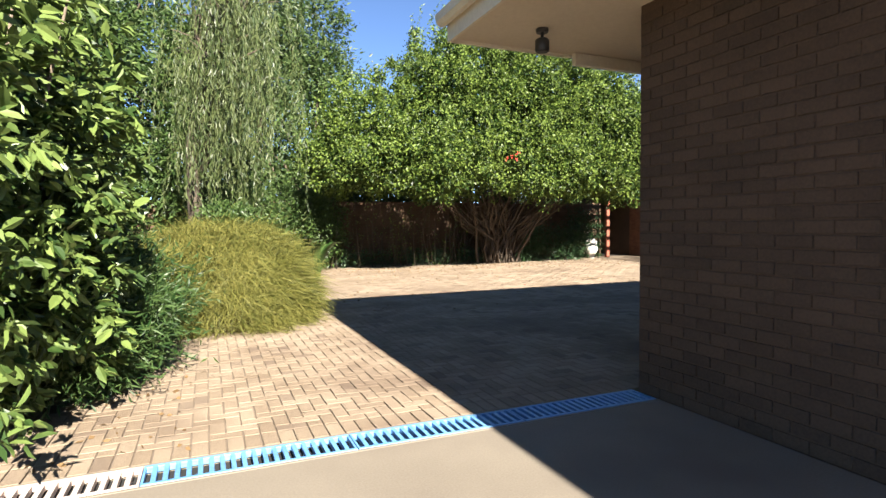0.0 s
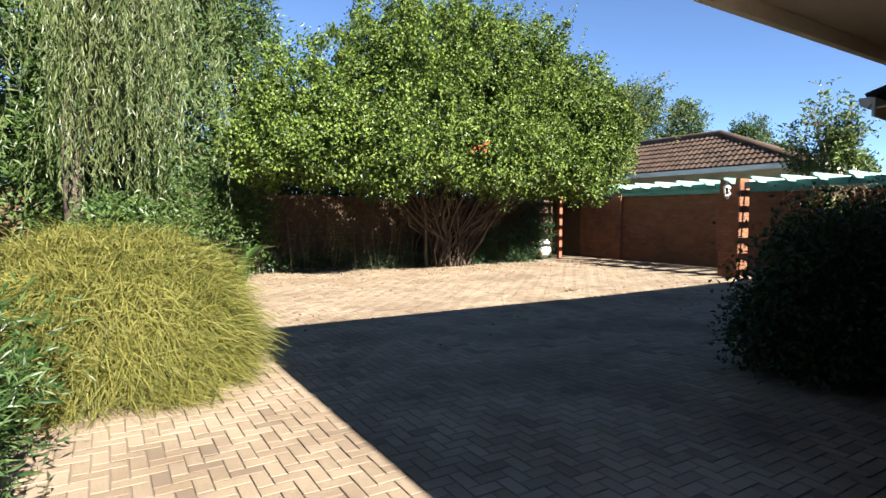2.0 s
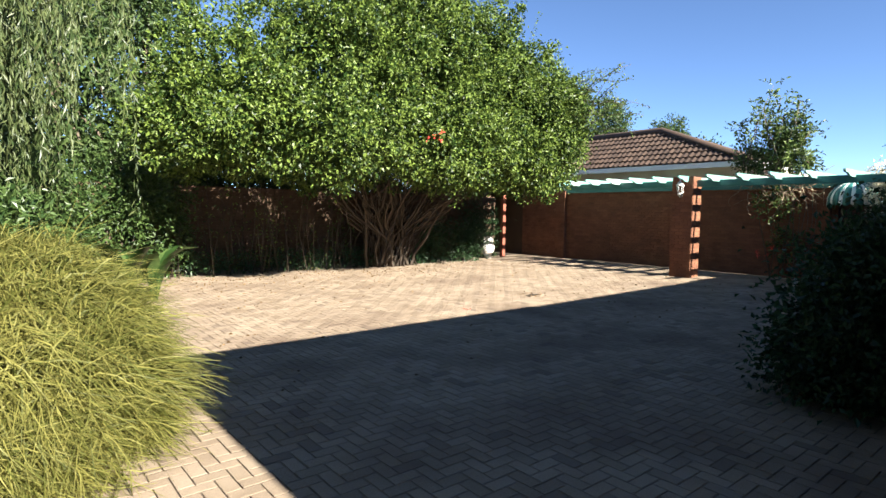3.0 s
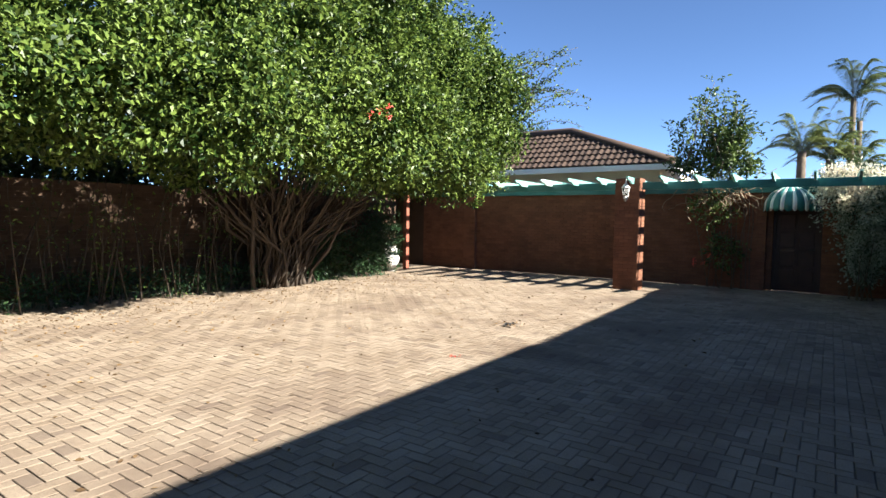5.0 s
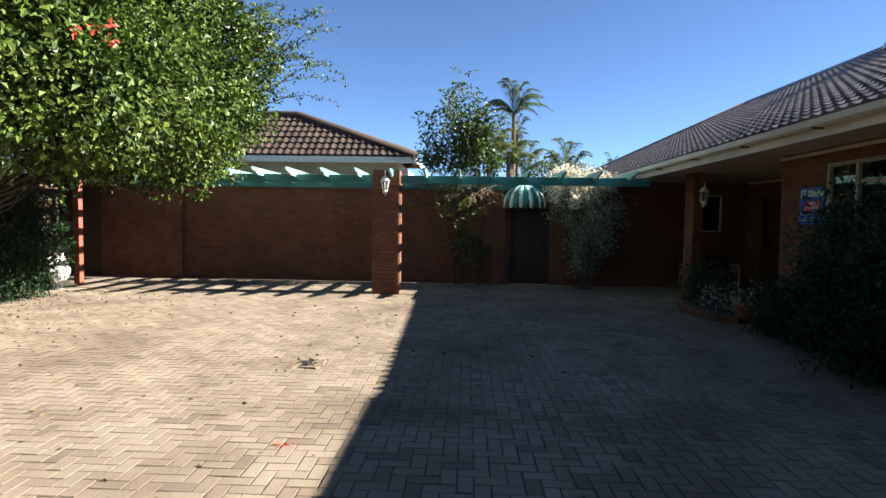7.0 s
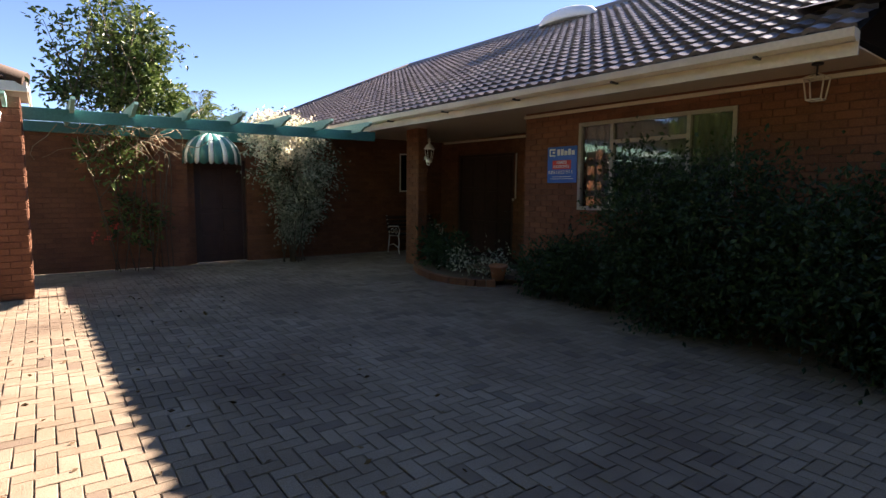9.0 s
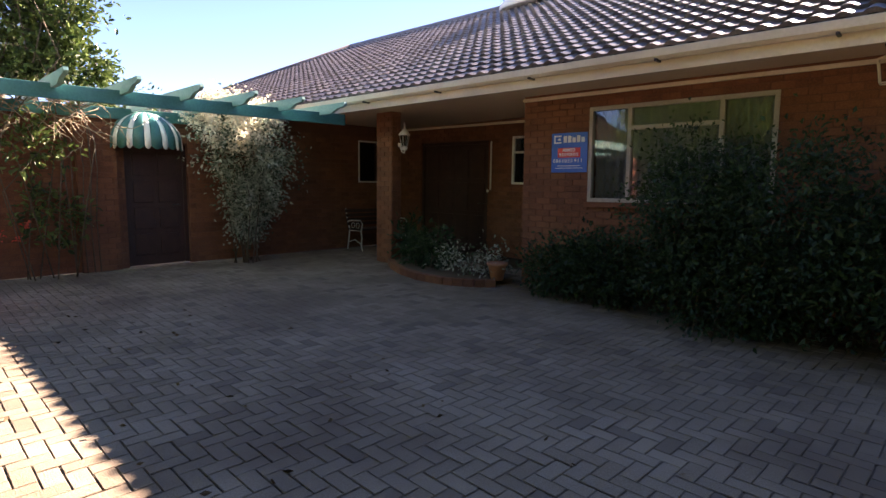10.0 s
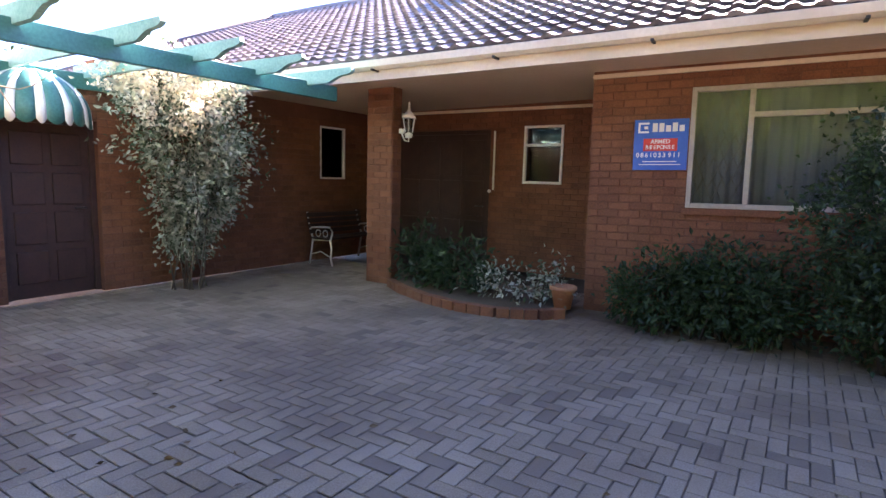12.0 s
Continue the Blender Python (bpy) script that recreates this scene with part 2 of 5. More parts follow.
def leaves(name, at, out, length, width, droop=0.3, spread=0.9, fold=0.25, rounded=False):
    """Many small folded leaves at points, growing roughly along out and turned up to the light."""
    n = len(at)
    d = unit(out + RNG.normal(0, spread, (n, 3)) + np.array([0, 0, -droop]))
    face = unit(0.6 * out + np.array([0, -0.15, 0.6]) + 0.75 * RNG.normal(0, 1, (n, 3)))
    side = unit(np.cross(d, face))
    up = np.cross(side, d)
    size = RNG.uniform(0.65, 1.25, (n, 1))
    ln, wd = length * size, width * size
    if rounded:
        rib, low, high = at + d * ln - up * wd * 0.15, at + d * ln * 0.28 + up * wd * fold, at + d * ln * 0.68 + up * wd * fold * 0.8
        v = np.stack([at, low + side * wd * 0.46, high + side * wd * 0.42, rib, high - side * wd * 0.42, low - side * wd * 0.46], 1)
        k = 6 * np.arange(n)[:, None]
        return np_mesh(name, v, np.stack([k + np.array([0, 1, 2, 3]), k + np.array([0, 3, 4, 5])], 1))
    mid = at + d * ln * 0.45
    v = np.stack([at, mid + side * wd * 0.5 + up * wd * fold, at + d * ln - up * wd * 0.1, mid - side * wd * 0.5 + up * wd * fold], 1)
    return np_mesh(name, v, np.arange(4 * n).reshape(-1, 4))


def blob_points(n, centre, radii, shell=0.55, rough=0.25, freq=1.2, zmin=None):
    """Points in the outer shell of an uneven ellipsoid, and their outward directions."""
    d = unit(RNG.normal(0, 1, (n, 3)))
    fx = np.sin(d[:, 0] * 7 * freq + centre[0]) * np.cos(d[:, 1] * 6 * freq + centre[1]) * 0.5 + np.sin(d[:, 2] * 9 * freq + d[:, 0] * 5 + centre[2]) * 0.5
    r = (shell + (1 - shell) * RNG.uniform(0, 1, n) ** 0.6) * (1 + rough * fx)
    p = np.array(centre) + d * r[:, None] * np.array(radii)
    if zmin is not None:
        keep = p[:, 2] > zmin
        p, d = p[keep], d[keep]
    return p, d


def clumped(n, clumps, centre, radii, size, shell=0.6, rough=0.25, freq=1.2, zmin=None):
    """Points gathered in clumps over an uneven ellipsoid: gaps and tufts instead of an even skin."""
    c, cd = blob_points(clumps, centre, radii, shell, rough, freq, zmin)
    k = RNG.integers(0, len(c), n)
    off = RNG.normal(0, 1, (n, 3))
    p = c[k] + off * size * RNG.uniform(0.5, 1.3, (len(c), 1))[k]
    if zmin is not None:
        p[:, 2] = np.maximum(p[:, 2], zmin + RNG.uniform(0, 0.1, n))
    return p, unit(cd[k] + 0.6 * off)


# ---- ground ----
def plate(name, x0, y0, x1, y1, z, material, label, category, thick=0.08):
    ob = part(name, boxes((x0, y0, z - thick, x1, y1, z)), material)
    return tagged(ob, label, category, kind="structure")


me = np_mesh("ground", [(-1500, -1500, -0.09), (1500, -1500, -0.09), (1500, 1500, -0.09), (-1500, 1500, -0.09)], [(0, 1, 2, 3)])
tagged(part("ground", me, M_SOIL), "bare brown garden soil reaching to the distance", "ground", kind="structure")
plate("slab", -3.5, -9.0, 3.87, 3.10, 0.0, M_CONCRETE, "smooth grey-brown concrete apron before the drain", "slab")
paving = plate("pavement", -0.6, 3.42, 17.4, 18.6, -0.012, M_SAND, "herringbone clay brick paving over the yard", "paving")

# strip drain with slotted gratings
drain = thing("strip_drain", "slotted strip drain set across the driveway, sky reflection coloured in blue", "drain", (1.3, 3.26, 0))
part("channel", boxes((-1.7, 3.10, -0.085, 3.87, 3.42, -0.05)), M_DARK, drain)
part("rim", boxes((-1.7, 3.10, -0.06, 3.87, 3.125, 0.004), bevel=0.003), M_CONCRETE, drain)
part("rim", boxes((-1.7, 3.395, -0.06, 3.87, 3.42, 0.004), bevel=0.003), M_CONCRETE, drain)


def grating(x0, x1, material, label):
    bm = bmesh.new()
    box(bm, x0, 3.127, -0.03, x1, 3.155, 0.006, 0.003)
    box(bm, x0, 3.365, -0.03, x1, 3.393, 0.006, 0.003)
    n = int((x1 - x0) / 0.056)
    step = (x1 - x0) / n
    for i in range(n + 1):
        x = x0 + i * step
        box(bm, max(x - 0.013, x0), 3.153, -0.028, min(x + 0.013, x1), 3.367, 0.005)
    part("grating", bm, material, drain, label)


grating(-1.64, -0.655, M_GRATE2, "leaf-stained pale grating")
grating(-0.65, 0.345, M_GRATE2, "leaf-stained pale grating")
for k in range(3):
    grating(0.35 + 1.17 * k, 0.35 + 1.17 * (k + 1) - 0.006, M_GRATE, "slotted grating with the sky's blue in its colour")


# ---- brickwork ----
def brick_boxes(length, height, holes, row=0.085, unit_len=0.23, joint=0.011):
    """Rows of (u0, z0, u1, z1) in stretcher bond, cut round holes (u0, z0, u1, z1)."""
    out = []
    for r in range(int(height / row)):
        z0, z1 = r * row + joint, (r + 1) * row
        u = -unit_len / 2 * (r % 2)
        while u < length:
            a, b = max(u, 0) + joint / 2, min(u + unit_len, length) - joint / 2
            u += unit_len
            spans = [(a, b)]
            for h0, hz0, h1, hz1 in holes:
                if z1 > hz0 and z0 < hz1:
                    spans = [q for s0, s1 in spans for q in ((s0, min(s1, h0)), (max(s0, h1), s1)) if q[1] > q[0]]
            out += [(s0, z0, s1, z1) for s0, s1 in spans if s1 - s0 > 0.03]
    return out


CUBE_Q = np.array([(0, 1, 5, 4), (1, 2, 6, 5), (2, 3, 7, 6), (3, 0, 4, 7), (4, 5, 6, 7)])


def bricks_on(parent, origin, u, out, length, height, holes=(), pieces=0, pick=None, depth=0.009, rest_mat=M_BRICK, piece_mat=M_BRICK1):
    """Bricks proud of the wall face that starts at origin, runs along u and looks along out."""
    origin, u, out = np.array(origin, float), np.array(u, float), np.array(out, float)
    rows = brick_boxes(length, height, holes)
    single = [q for q in rows if pick and pick(*q)][:pieces] if pieces else []
    rest = [q for q in rows if q not in set(single)]
    verts, quads = [], []

    def corners(q):
        u0, z0, u1, z1 = q
        deep = depth * random.uniform(0.7, 1.25)
        c = 0.0025
        low = [origin + u * a + np.array((0, 0, b)) for a, b in ((u0, z0), (u1, z0), (u1, z1), (u0, z1))]
        top = [origin + u * a + np.array((0, 0, b)) + out * deep for a, b in ((u0 + c, z0 + c), (u1 - c, z0 + c), (u1 - c, z1 - c), (u0 + c, z1 - c))]
        return low + top

    for q in rest:
        quads.append(CUBE_Q + len(verts))
        verts += corners(q)
    if verts:
        ob = part("brickwork", np_mesh("brickwork", verts, np.concatenate(quads)), rest_mat, parent)
        tagged(ob, kind="stuff")
    shared = {}
    for q in single:
        key = (round(q[2] - q[0], 3))
        if key not in shared:
            low = [u * a + np.array((0, 0, b)) for a, b in ((0, 0), (q[2] - q[0], 0), (q[2] - q[0], q[3] - q[1]), (0, q[3] - q[1]))]
            c = 0.003
            w, h = q[2] - q[0], q[3] - q[1]
            top = [u * a + np.array((0, 0, b)) + out * depth for a, b in ((c, c), (w - c, c), (w - c, h - c), (c, h - c))]
            shared[key] = np_mesh("brick", low + top, CUBE_Q)
            shared[key].materials.append(piece_mat)
        ob = new("brick", shared[key])
        ob.parent = parent
        place = origin + u * q[0] + np.array((0, 0, q[1])) + out * random.uniform(-0.002, 0.002)
        ob.matrix_local = parent.matrix_world.inverted() @ Matrix.Translation(place.tolist())


def wall(name, rows, label, material=M_MORTAR):
    ob = part(name, boxes(*rows), material)
    return tagged(ob, label, "wall", kind="structure")


FY, WX, BY = 4.22, 17.45, 18.7  # house front, side garden wall, back garden wall
CX, CY = 3.88, 3.34  # corner of the wing

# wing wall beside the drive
wing = wall("wall_wing", [(CX, -6.0, 0, CX + 0.24, CY, 3.05), (CX + 0.24, CY - 0.24, 0, 6.9, CY, 3.05)], "brown face-brick side wall of the house in shade", M_SHADEBRICK)
# house front with the window opening, then the porch recess
WIN = (9.27, 1.24, 11.45, 2.47)
front = wall("wall_front", [(6.9, FY - 0.24, 0, WIN[0], FY, 2.72), (WIN[2], FY - 0.24, 0, 12.47, FY, 2.72), (WIN[0], FY - 0.24, 0, WIN[2], FY, WIN[1]), (WIN[0], FY - 0.24, WIN[3], WIN[2], FY, 2.72), (6.9, CY, 0, 7.14, FY - 0.24, 2.72)], "reddish face-brick house front under the eave")
porch_side = wall("wall_porch_side", [(12.23, 2.2, 0, 12.47, FY - 0.24, 2.72)], "brick return wall of the porch recess")
PD, PW = (14.8, 16.75), (13.55, 14.2)
porch = wall("wall_porch_back", [(12.47, 2.16, 0, PW[0], 2.4, 2.72), (PW[1], 2.16, 0, PD[0], 2.4, 2.72), (PD[1], 2.16, 0, WX, 2.4, 2.72), (PW[0], 2.16, 0, PW[1], 2.4, 1.42), (PW[0], 2.16, 2.32, PW[1], 2.4, 2.72), (PD[0], 2.16, 2.28, PD[1], 2.4, 2.72)], "dark brick back wall of the porch")
SW = (3.0, 3.62)
DOOR = (7.2, 8.18)
side = wall("wall_side", [(WX, 2.16, 0, WX + 0.24, SW[0], 2.72), (WX, SW[1], 0, WX + 0.24, DOOR[0], 2.72), (WX, SW[0], 0, WX + 0.24, SW[1], 1.4), (WX, SW[0], 2.3, WX + 0.24, SW[1], 2.72), (WX, DOOR[0], 2.02, WX + 0.24, DOOR[1], 2.5), (WX, DOOR[1], 0, WX + 0.24, BY, 2.45)], "red brick garden wall behind the pergola")
back = wall("wall_back", [(-12, BY, 0, 15.92, BY + 0.24, 2.2)], "brown brick garden wall behind the hedge, shade put into its colour", M_SHADEBRICK)
bricks_on(wing, (CX, CY, 0), (0, -1, 0), (-1, 0, 0), 6.0, 3.05, pieces=290, pick=lambda u0, z0, u1, z1: u0 < 2.9 and 0.3 < z0 < 2.4, rest_mat=M_SHADEBRICK, piece_mat=M_SHADEBRICK1)
bricks_on(front, (12.47, FY, 0), (-1, 0, 0), (0, 1, 0), 5.5, 2.72, [(12.47 - WIN[2], WIN[1], 12.47 - WIN[0], WIN[3])], 290, lambda u0, z0, u1, z1: u0 < 2.3 and z0 > 0.3)
bricks_on(side, (WX, BY, 0), (0, -1, 0), (-1, 0, 0), BY - 2.16, 2.45, [(BY - DOOR[1], 0, BY - DOOR[0], 2.02), (BY - SW[1], 1.4, BY - SW[0], 2.3)], 200, lambda u0, z0, u1, z1: BY - 10.4 < u0 < BY - 8.3 and z0 > 0.2)
bricks_on(back, (4.0, BY, 0), (1, 0, 0), (0, -1, 0), 11.92, 2.2, rest_mat=M_SHADEBRICK)
bricks_on(porch, (12.47, 2.4, 0), (1, 0, 0), (0, 1, 0), 4.98, 2.72, [(PW[0] - 12.47, 1.42, PW[1] - 12.47, 2.32), (PD[0] - 12.47, 0, PD[1] - 12.47, 2.28)], 250, lambda u0, z0, u1, z1: u0 < 2.4 and z0 > 0.4)

# garden-wall piers
for y0 in (16.95,):
    p = tagged(part("wall_pier", boxes((WX - 0.12, y0 - 0.42, 0, WX - 0.002, y0, 2.45)), M_MORTAR), "square brick pier of the garden wall", "pier", kind="structure")
    bricks_on(p, (WX - 0.12, y0, 0), (0, -1, 0), (-1, 0, 0), 0.42, 2.45, pieces=100, pick=lambda *q: True)
p = tagged(part("wall_pier", boxes((WX - 0.12, 8.31, 0, WX - 0.002, 8.85, 2.3)), M_MORTAR), "shallow brick pier beside the garden door", "pier", kind="structure")
bricks_on(p, (WX - 0.12, 8.85, 0), (0, -1, 0), (-1, 0, 0), 0.54, 2.3, pieces=100, pick=lambda *q: True)


def brick_pillar(name, label, x0, y0, x1, y1, h):
    t = tagged(part(name, boxes((x0, y0, 0, x1, y1, h)), M_MORTAR), label, "pillar")
    for o, u, n, ln in (((x0, y0, 0), (1, 0, 0), (0, -1, 0), x1 - x0), ((x1, y0, 0), (0, 1, 0), (1, 0, 0), y1 - y0), ((x1, y1, 0), (-1, 0, 0), (0, 1, 0), x1 - x0), ((x0, y1, 0), (0, -1, 0), (-1, 0, 0), y1 - y0)):
        bricks_on(t, o, u, n, ln, h, pieces=75, pick=lambda *q: True)
    return t


pillar = brick_pillar("pergola_pillar", "square red brick pillar carrying the green pergola", 15.12, 10.70, 15.55, 11.26, 2.62)
column = brick_pillar("porch_column", "square light brown brick column of the porch", 15.08, 4.44, 15.5, 4.64, 2.69)

# ---- roofs ----
def roof_tiles(parent, corner, along, up_slope, length, run, material, single_material=None, pick=None, tw=0.2, th=0.3, cut=None):
    """Rolled concrete tiles laid in overlapping courses on a slope; corner is the lower start of the slope."""
    corner, a, s = np.array(corner, float), unit(np.array(along, float)), unit(np.array(up_slope, float))
    nrm = np.cross(a, s)
    if nrm[2] < 0:
        nrm = -nrm
    prof = [(t / 8, 0.03 * max(0.0, math.sin(math.pi * (t / 8 - 0.35) / 0.65)) ** 0.8 if t > 2 else 0.0) for t in range(9)]

    def shape(base):
        lo, hi, skirt, nose = [], [], [], []
        for t, hgt in prof:
            lo.append(base + a * t * tw + nrm * (hgt + 0.05))
            hi.append(base + a * t * tw + s * (th + 0.03) + nrm * (hgt + 0.004))
            nose.append(lo[-1])
            skirt.append(base + a * t * tw + nrm * (hgt + 0.002))
        q = []
        for t in range(8):
            q += [(t, t + 1, 9 + t + 1, 9 + t), (18 + t, 18 + t + 1, 27 + t + 1, 27 + t)]
        return lo + hi + skirt + nose, np.array(q)

    verts, quads, singles = [], [], 0
    share = None
    for r in range(int(run / th)):
        for c in range(int(length / tw)):
            u, v = c * tw, r * th
            if cut and not cut(u, v):
                continue
            base = corner + a * u + s * v
            if pick and pick(u, v) and singles < 290:
                if share is None:
                    sv, sq = shape(np.zeros(3))
                    share = np_mesh("roof_tile", sv, sq, True)
                    share.materials.append(single_material)
                ob = new("roof_tile", share)
                ob.parent = parent
                ob.matrix_local = parent.matrix_world.inverted() @ Matrix.Translation(base.tolist())
                singles += 1
            else:
                sv, sq = shape(base + nrm * random.uniform(-0.004, 0.004))
                quads.append(sq + len(verts))
                verts += sv
    if verts:
        tagged(part("roof_tiles", np_mesh("roof_tiles", verts, np.concatenate(quads), True), material, parent), kind="stuff")


EY, EZ = 5.22, 2.62  # main eave: outer face of the fascia and its lower edge
PITCH = radians(26)
RIDGE_Y = -1.0
RIDGE_Z = EZ + 0.2 + (EY + 0.05 - RIDGE_Y) * math.tan(PITCH)
main_roof = thing("main_roof", "dark brown rolled-tile roof of the house", "roof", (12, 0, 4), kind="structure")


def poly(bm, *pts):
    bm.faces.new([bm.verts.new(p) for p in pts])
    return bm


bm = bmesh.new()
z0 = EZ + 0.2
X0, X1, XR = 7.92, 29.0, 22.8
poly(bm, (X0, EY, z0), (X1, EY, z0), (XR, RIDGE_Y, RIDGE_Z), (X0, RIDGE_Y, RIDGE_Z))
poly(bm, (X0, RIDGE_Y, RIDGE_Z), (XR, RIDGE_Y, RIDGE_Z), (X1, -7.2, z0), (X0, -7.2, z0))
poly(bm, (X1, EY, z0), (X1, -7.2, z0), (XR, RIDGE_Y, RIDGE_Z))
part("deck", bm, M_DARK, main_roof)
slope = (EY + 0.05 - RIDGE_Y) / math.cos(PITCH)
roof_tiles(main_roof, (X0, EY + 0.05, z0 + 0.005), (1, 0, 0), (0, -math.cos(PITCH), math.sin(PITCH)), X1 - X0, slope, M_TILE, M_TILE1, lambda u, v: 1.1 < u < 6.9 and v < 10 * 0.3, cut=lambda u, v: u + X0 + 0.2 < X1 - (X1 - XR) * v / slope)
bm = bmesh.new()
tube(bm, [(X0, RIDGE_Y, RIDGE_Z + 0.02), (XR, RIDGE_Y, RIDGE_Z + 0.02)], 0.11, 10)
tube(bm, [(XR, RIDGE_Y, RIDGE_Z + 0.02), (X1, EY, z0 + 0.03)], 0.11, 10)
part("ridge_cap", bm, M_TILE, main_roof)
bm = bmesh.new()
lathe(bm, [(0.55, 0), (0.54, 0.12), (0.45, 0.25), (0.25, 0.34), (0.02, 0.37)], (0, 0, 0), 20)
bmesh.ops.scale(bm, vec=(1.6, 0.8, 1), verts=bm.verts)
bmesh.ops.translate(bm, vec=(15.6, RIDGE_Y + 0.35, RIDGE_Z - 0.2), verts=bm.verts)
tagged(part("roof_vent", bm, M_WHITE), "white domed vent on the roof ridge", "vent")

# fascia, gutter and soffit of the main eave
EX0 = 7.92
tagged(part("fascia", boxes((EX0, EY - 0.03, EZ, X1, EY, EZ + 0.2), bevel=0.004), M_CREAM), "cream painted fascia board along the eave", "fascia", kind="structure")


def gutter(name, p0, p1, outward, z, label):
    """A half-round gutter with a rolled lip, along p0 to p1."""
    p0, p1, o = Vector(p0), Vector(p1), Vector(outward)
    prof = [(0.0, 0.0), (0.0, -0.07), (0.03, -0.1), (0.075, -0.1), (0.11, -0.07), (0.118, 0.0), (0.105, 0.006), (0.1, -0.06), (0.07, -0.088), (0.034, -0.088), (0.01, -0.06), (0.01, 0.0)]
    bm = bmesh.new()
    ends = [[bm.verts.new(p + o * a + Vector((0, 0, z + b))) for a, b in prof] for p in (p0, p1)]
    for k in range(len(prof) - 1):
        bm.faces.new((ends[0][k], ends[0][k + 1], ends[1][k + 1], ends[1][k]))
    bm.faces.new(ends[0][:6])
    bm.faces.new(ends[1][:6][::-1])
    bmesh.ops.recalc_face_normals(bm, faces=bm.faces)
    t = tagged(part(name, bm, M_CREAM), label, "gutter", kind="structure")
    n = int((p1 - p0).length / 1.46)
    for i in range(n):
        q = p0 + (p1 - p0) * ((i + 0.5) / n)
        d = (p1 - p0).normalized()
        cb = bmesh.new()
        box(cb, -0.014, -0.005, -0.012, 0.014, 0.125, 0.012, 0.003)
        c = part("bracket", cb, M_IRON, t)
        rot = Matrix(((d.x, o.x, 0), (d.y, o.y, 0), (0, 0, 1))).to_4x4()
        c.matrix_local = Matrix.Translation(q + Vector((0, 0, z - 0.105))) @ rot
    return t


gutter("gutter_main", (EX0, EY + 0.002, 0), (X1, EY + 0.002, 0), (0, 1, 0), EZ + 0.205, "cream half-round gutter along the house eave")
tagged(part("ceiling", boxes((EX0 + 0.02, 1.6, 2.7, 17.44, EY - 0.032, 2.715)), M_SOFFIT), "cream boarded soffit under the house eave", "ceiling", kind="structure")
tagged(part("trim", boxes((7.1, FY + 0.012, 2.62, 12.47, FY + 0.05, 2.665), bevel=0.004), M_CREAM), "thin cream cornice under the soffit", "trim", kind="structure")
tagged(part("porch_trim", boxes((12.47, 2.412, 2.56, 17.3, 2.45, 2.605), bevel=0.004), M_CREAM), "thin cream cornice in the porch", "trim", kind="structure")

# wing roof: higher eave over the drive
WEX, WEY, WEZ = 2.80, 4.57, 3.05
tagged(part("wing_ceiling", boxes((WEX, -7.0, WEZ, 7.79, WEY, WEZ + 0.02)), M_SOFFIT), "cream soffit over the drive", "ceiling", kind="structure")
tagged(part("wing_fascia", boxes((WEX - 0.03, -7.0, WEZ - 0.03, WEX - 0.001, WEY + 0.03, WEZ + 0.2), (WEX, WEY + 0.001, WEZ - 0.03, 7.79, WEY + 0.03, WEZ + 0.2), bevel=0.004), M_CREAM), "cream fascia round the wing eave", "fascia", kind="structure")
gutter("gutter_wing", (WEX - 0.032, -7.0, 0), (WEX - 0.032, WEY + 0.03, 0), (-1, 0, 0), WEZ + 0.2, "cream half-round gutter on the wing eave")
wing_roof = thing("wing_roof", "dark tiled roof over the wing of the house", "roof", (6, 0, 4), kind="structure")
zw = WEZ + 0.21
WL, WR, WF, WB, WH = WEX - 0.05, 8.6, WEY + 0.06, -7.0, 1.0
bm = bmesh.new()
poly(bm, (WL, WB, zw), (WL, WF, zw), (WL + 2.8, WF - 2.8, zw + WH), (WL + 2.8, WB, zw + WH))
poly(bm, (WR, WF, zw), (WR, WB, zw), (WR - 2.8, WB, zw + WH), (WR - 2.8, WF - 2.8, zw + WH))
poly(bm, (WL, WF, zw), (WR, WF, zw), (WR - 2.8, WF - 2.8, zw + WH), (WL + 2.8, WF - 2.8, zw + WH))
poly(bm, (WL + 2.8, WB, zw + WH), (WL + 2.8, WF - 2.8, zw + WH), (WR - 2.8, WF - 2.8, zw + WH), (WR - 2.8, WB, zw + WH))
part("deck", bm, M_TILE, wing_roof)
tagged(part("board_gutter", boxes((4.1, WEY - 0.09, 2.93, 7.79, WEY - 0.03, 3.045), bevel=0.003), M_CREAM), "cream board and gutter in front of the wing soffit", "gutter", kind="structure")
# house body, unseen, closes the place
wall("wall_rear", [(CX, -6.24, 0, 17.4, -6.0, 3.05), (17.2, -6.0, 0, 17.44, 2.16, 2.7)], "plain brick rear walls of the house", M_BRICK)

# eave lamp hanging from the wing soffit
lamp = thing("eave_spotlight", "black spotlight hanging under the wing soffit", "lamp", (3.43, 4.05, WEZ))
bm = bmesh.new()
lathe(bm, [(0.05, -0.035), (0.055, -0.02), (0.055, 0.0)], (3.43, 4.05, WEZ), 14)
part("rose", bm, M_IRON, lamp)
bm = bmesh.new()
tube(bm, [(3.43, 4.05, WEZ - 0.03), (3.43, 4.05, WEZ - 0.09)], 0.014, 8)
part("stem", bm, M_IRON, lamp)
bm = bmesh.new()
lathe(bm, [(0.05, -0.2), (0.062, -0.19), (0.062, -0.1), (0.045, -0.085)], (3.43, 4.05, WEZ), 16)
part("head", bm, M_IRON, lamp)

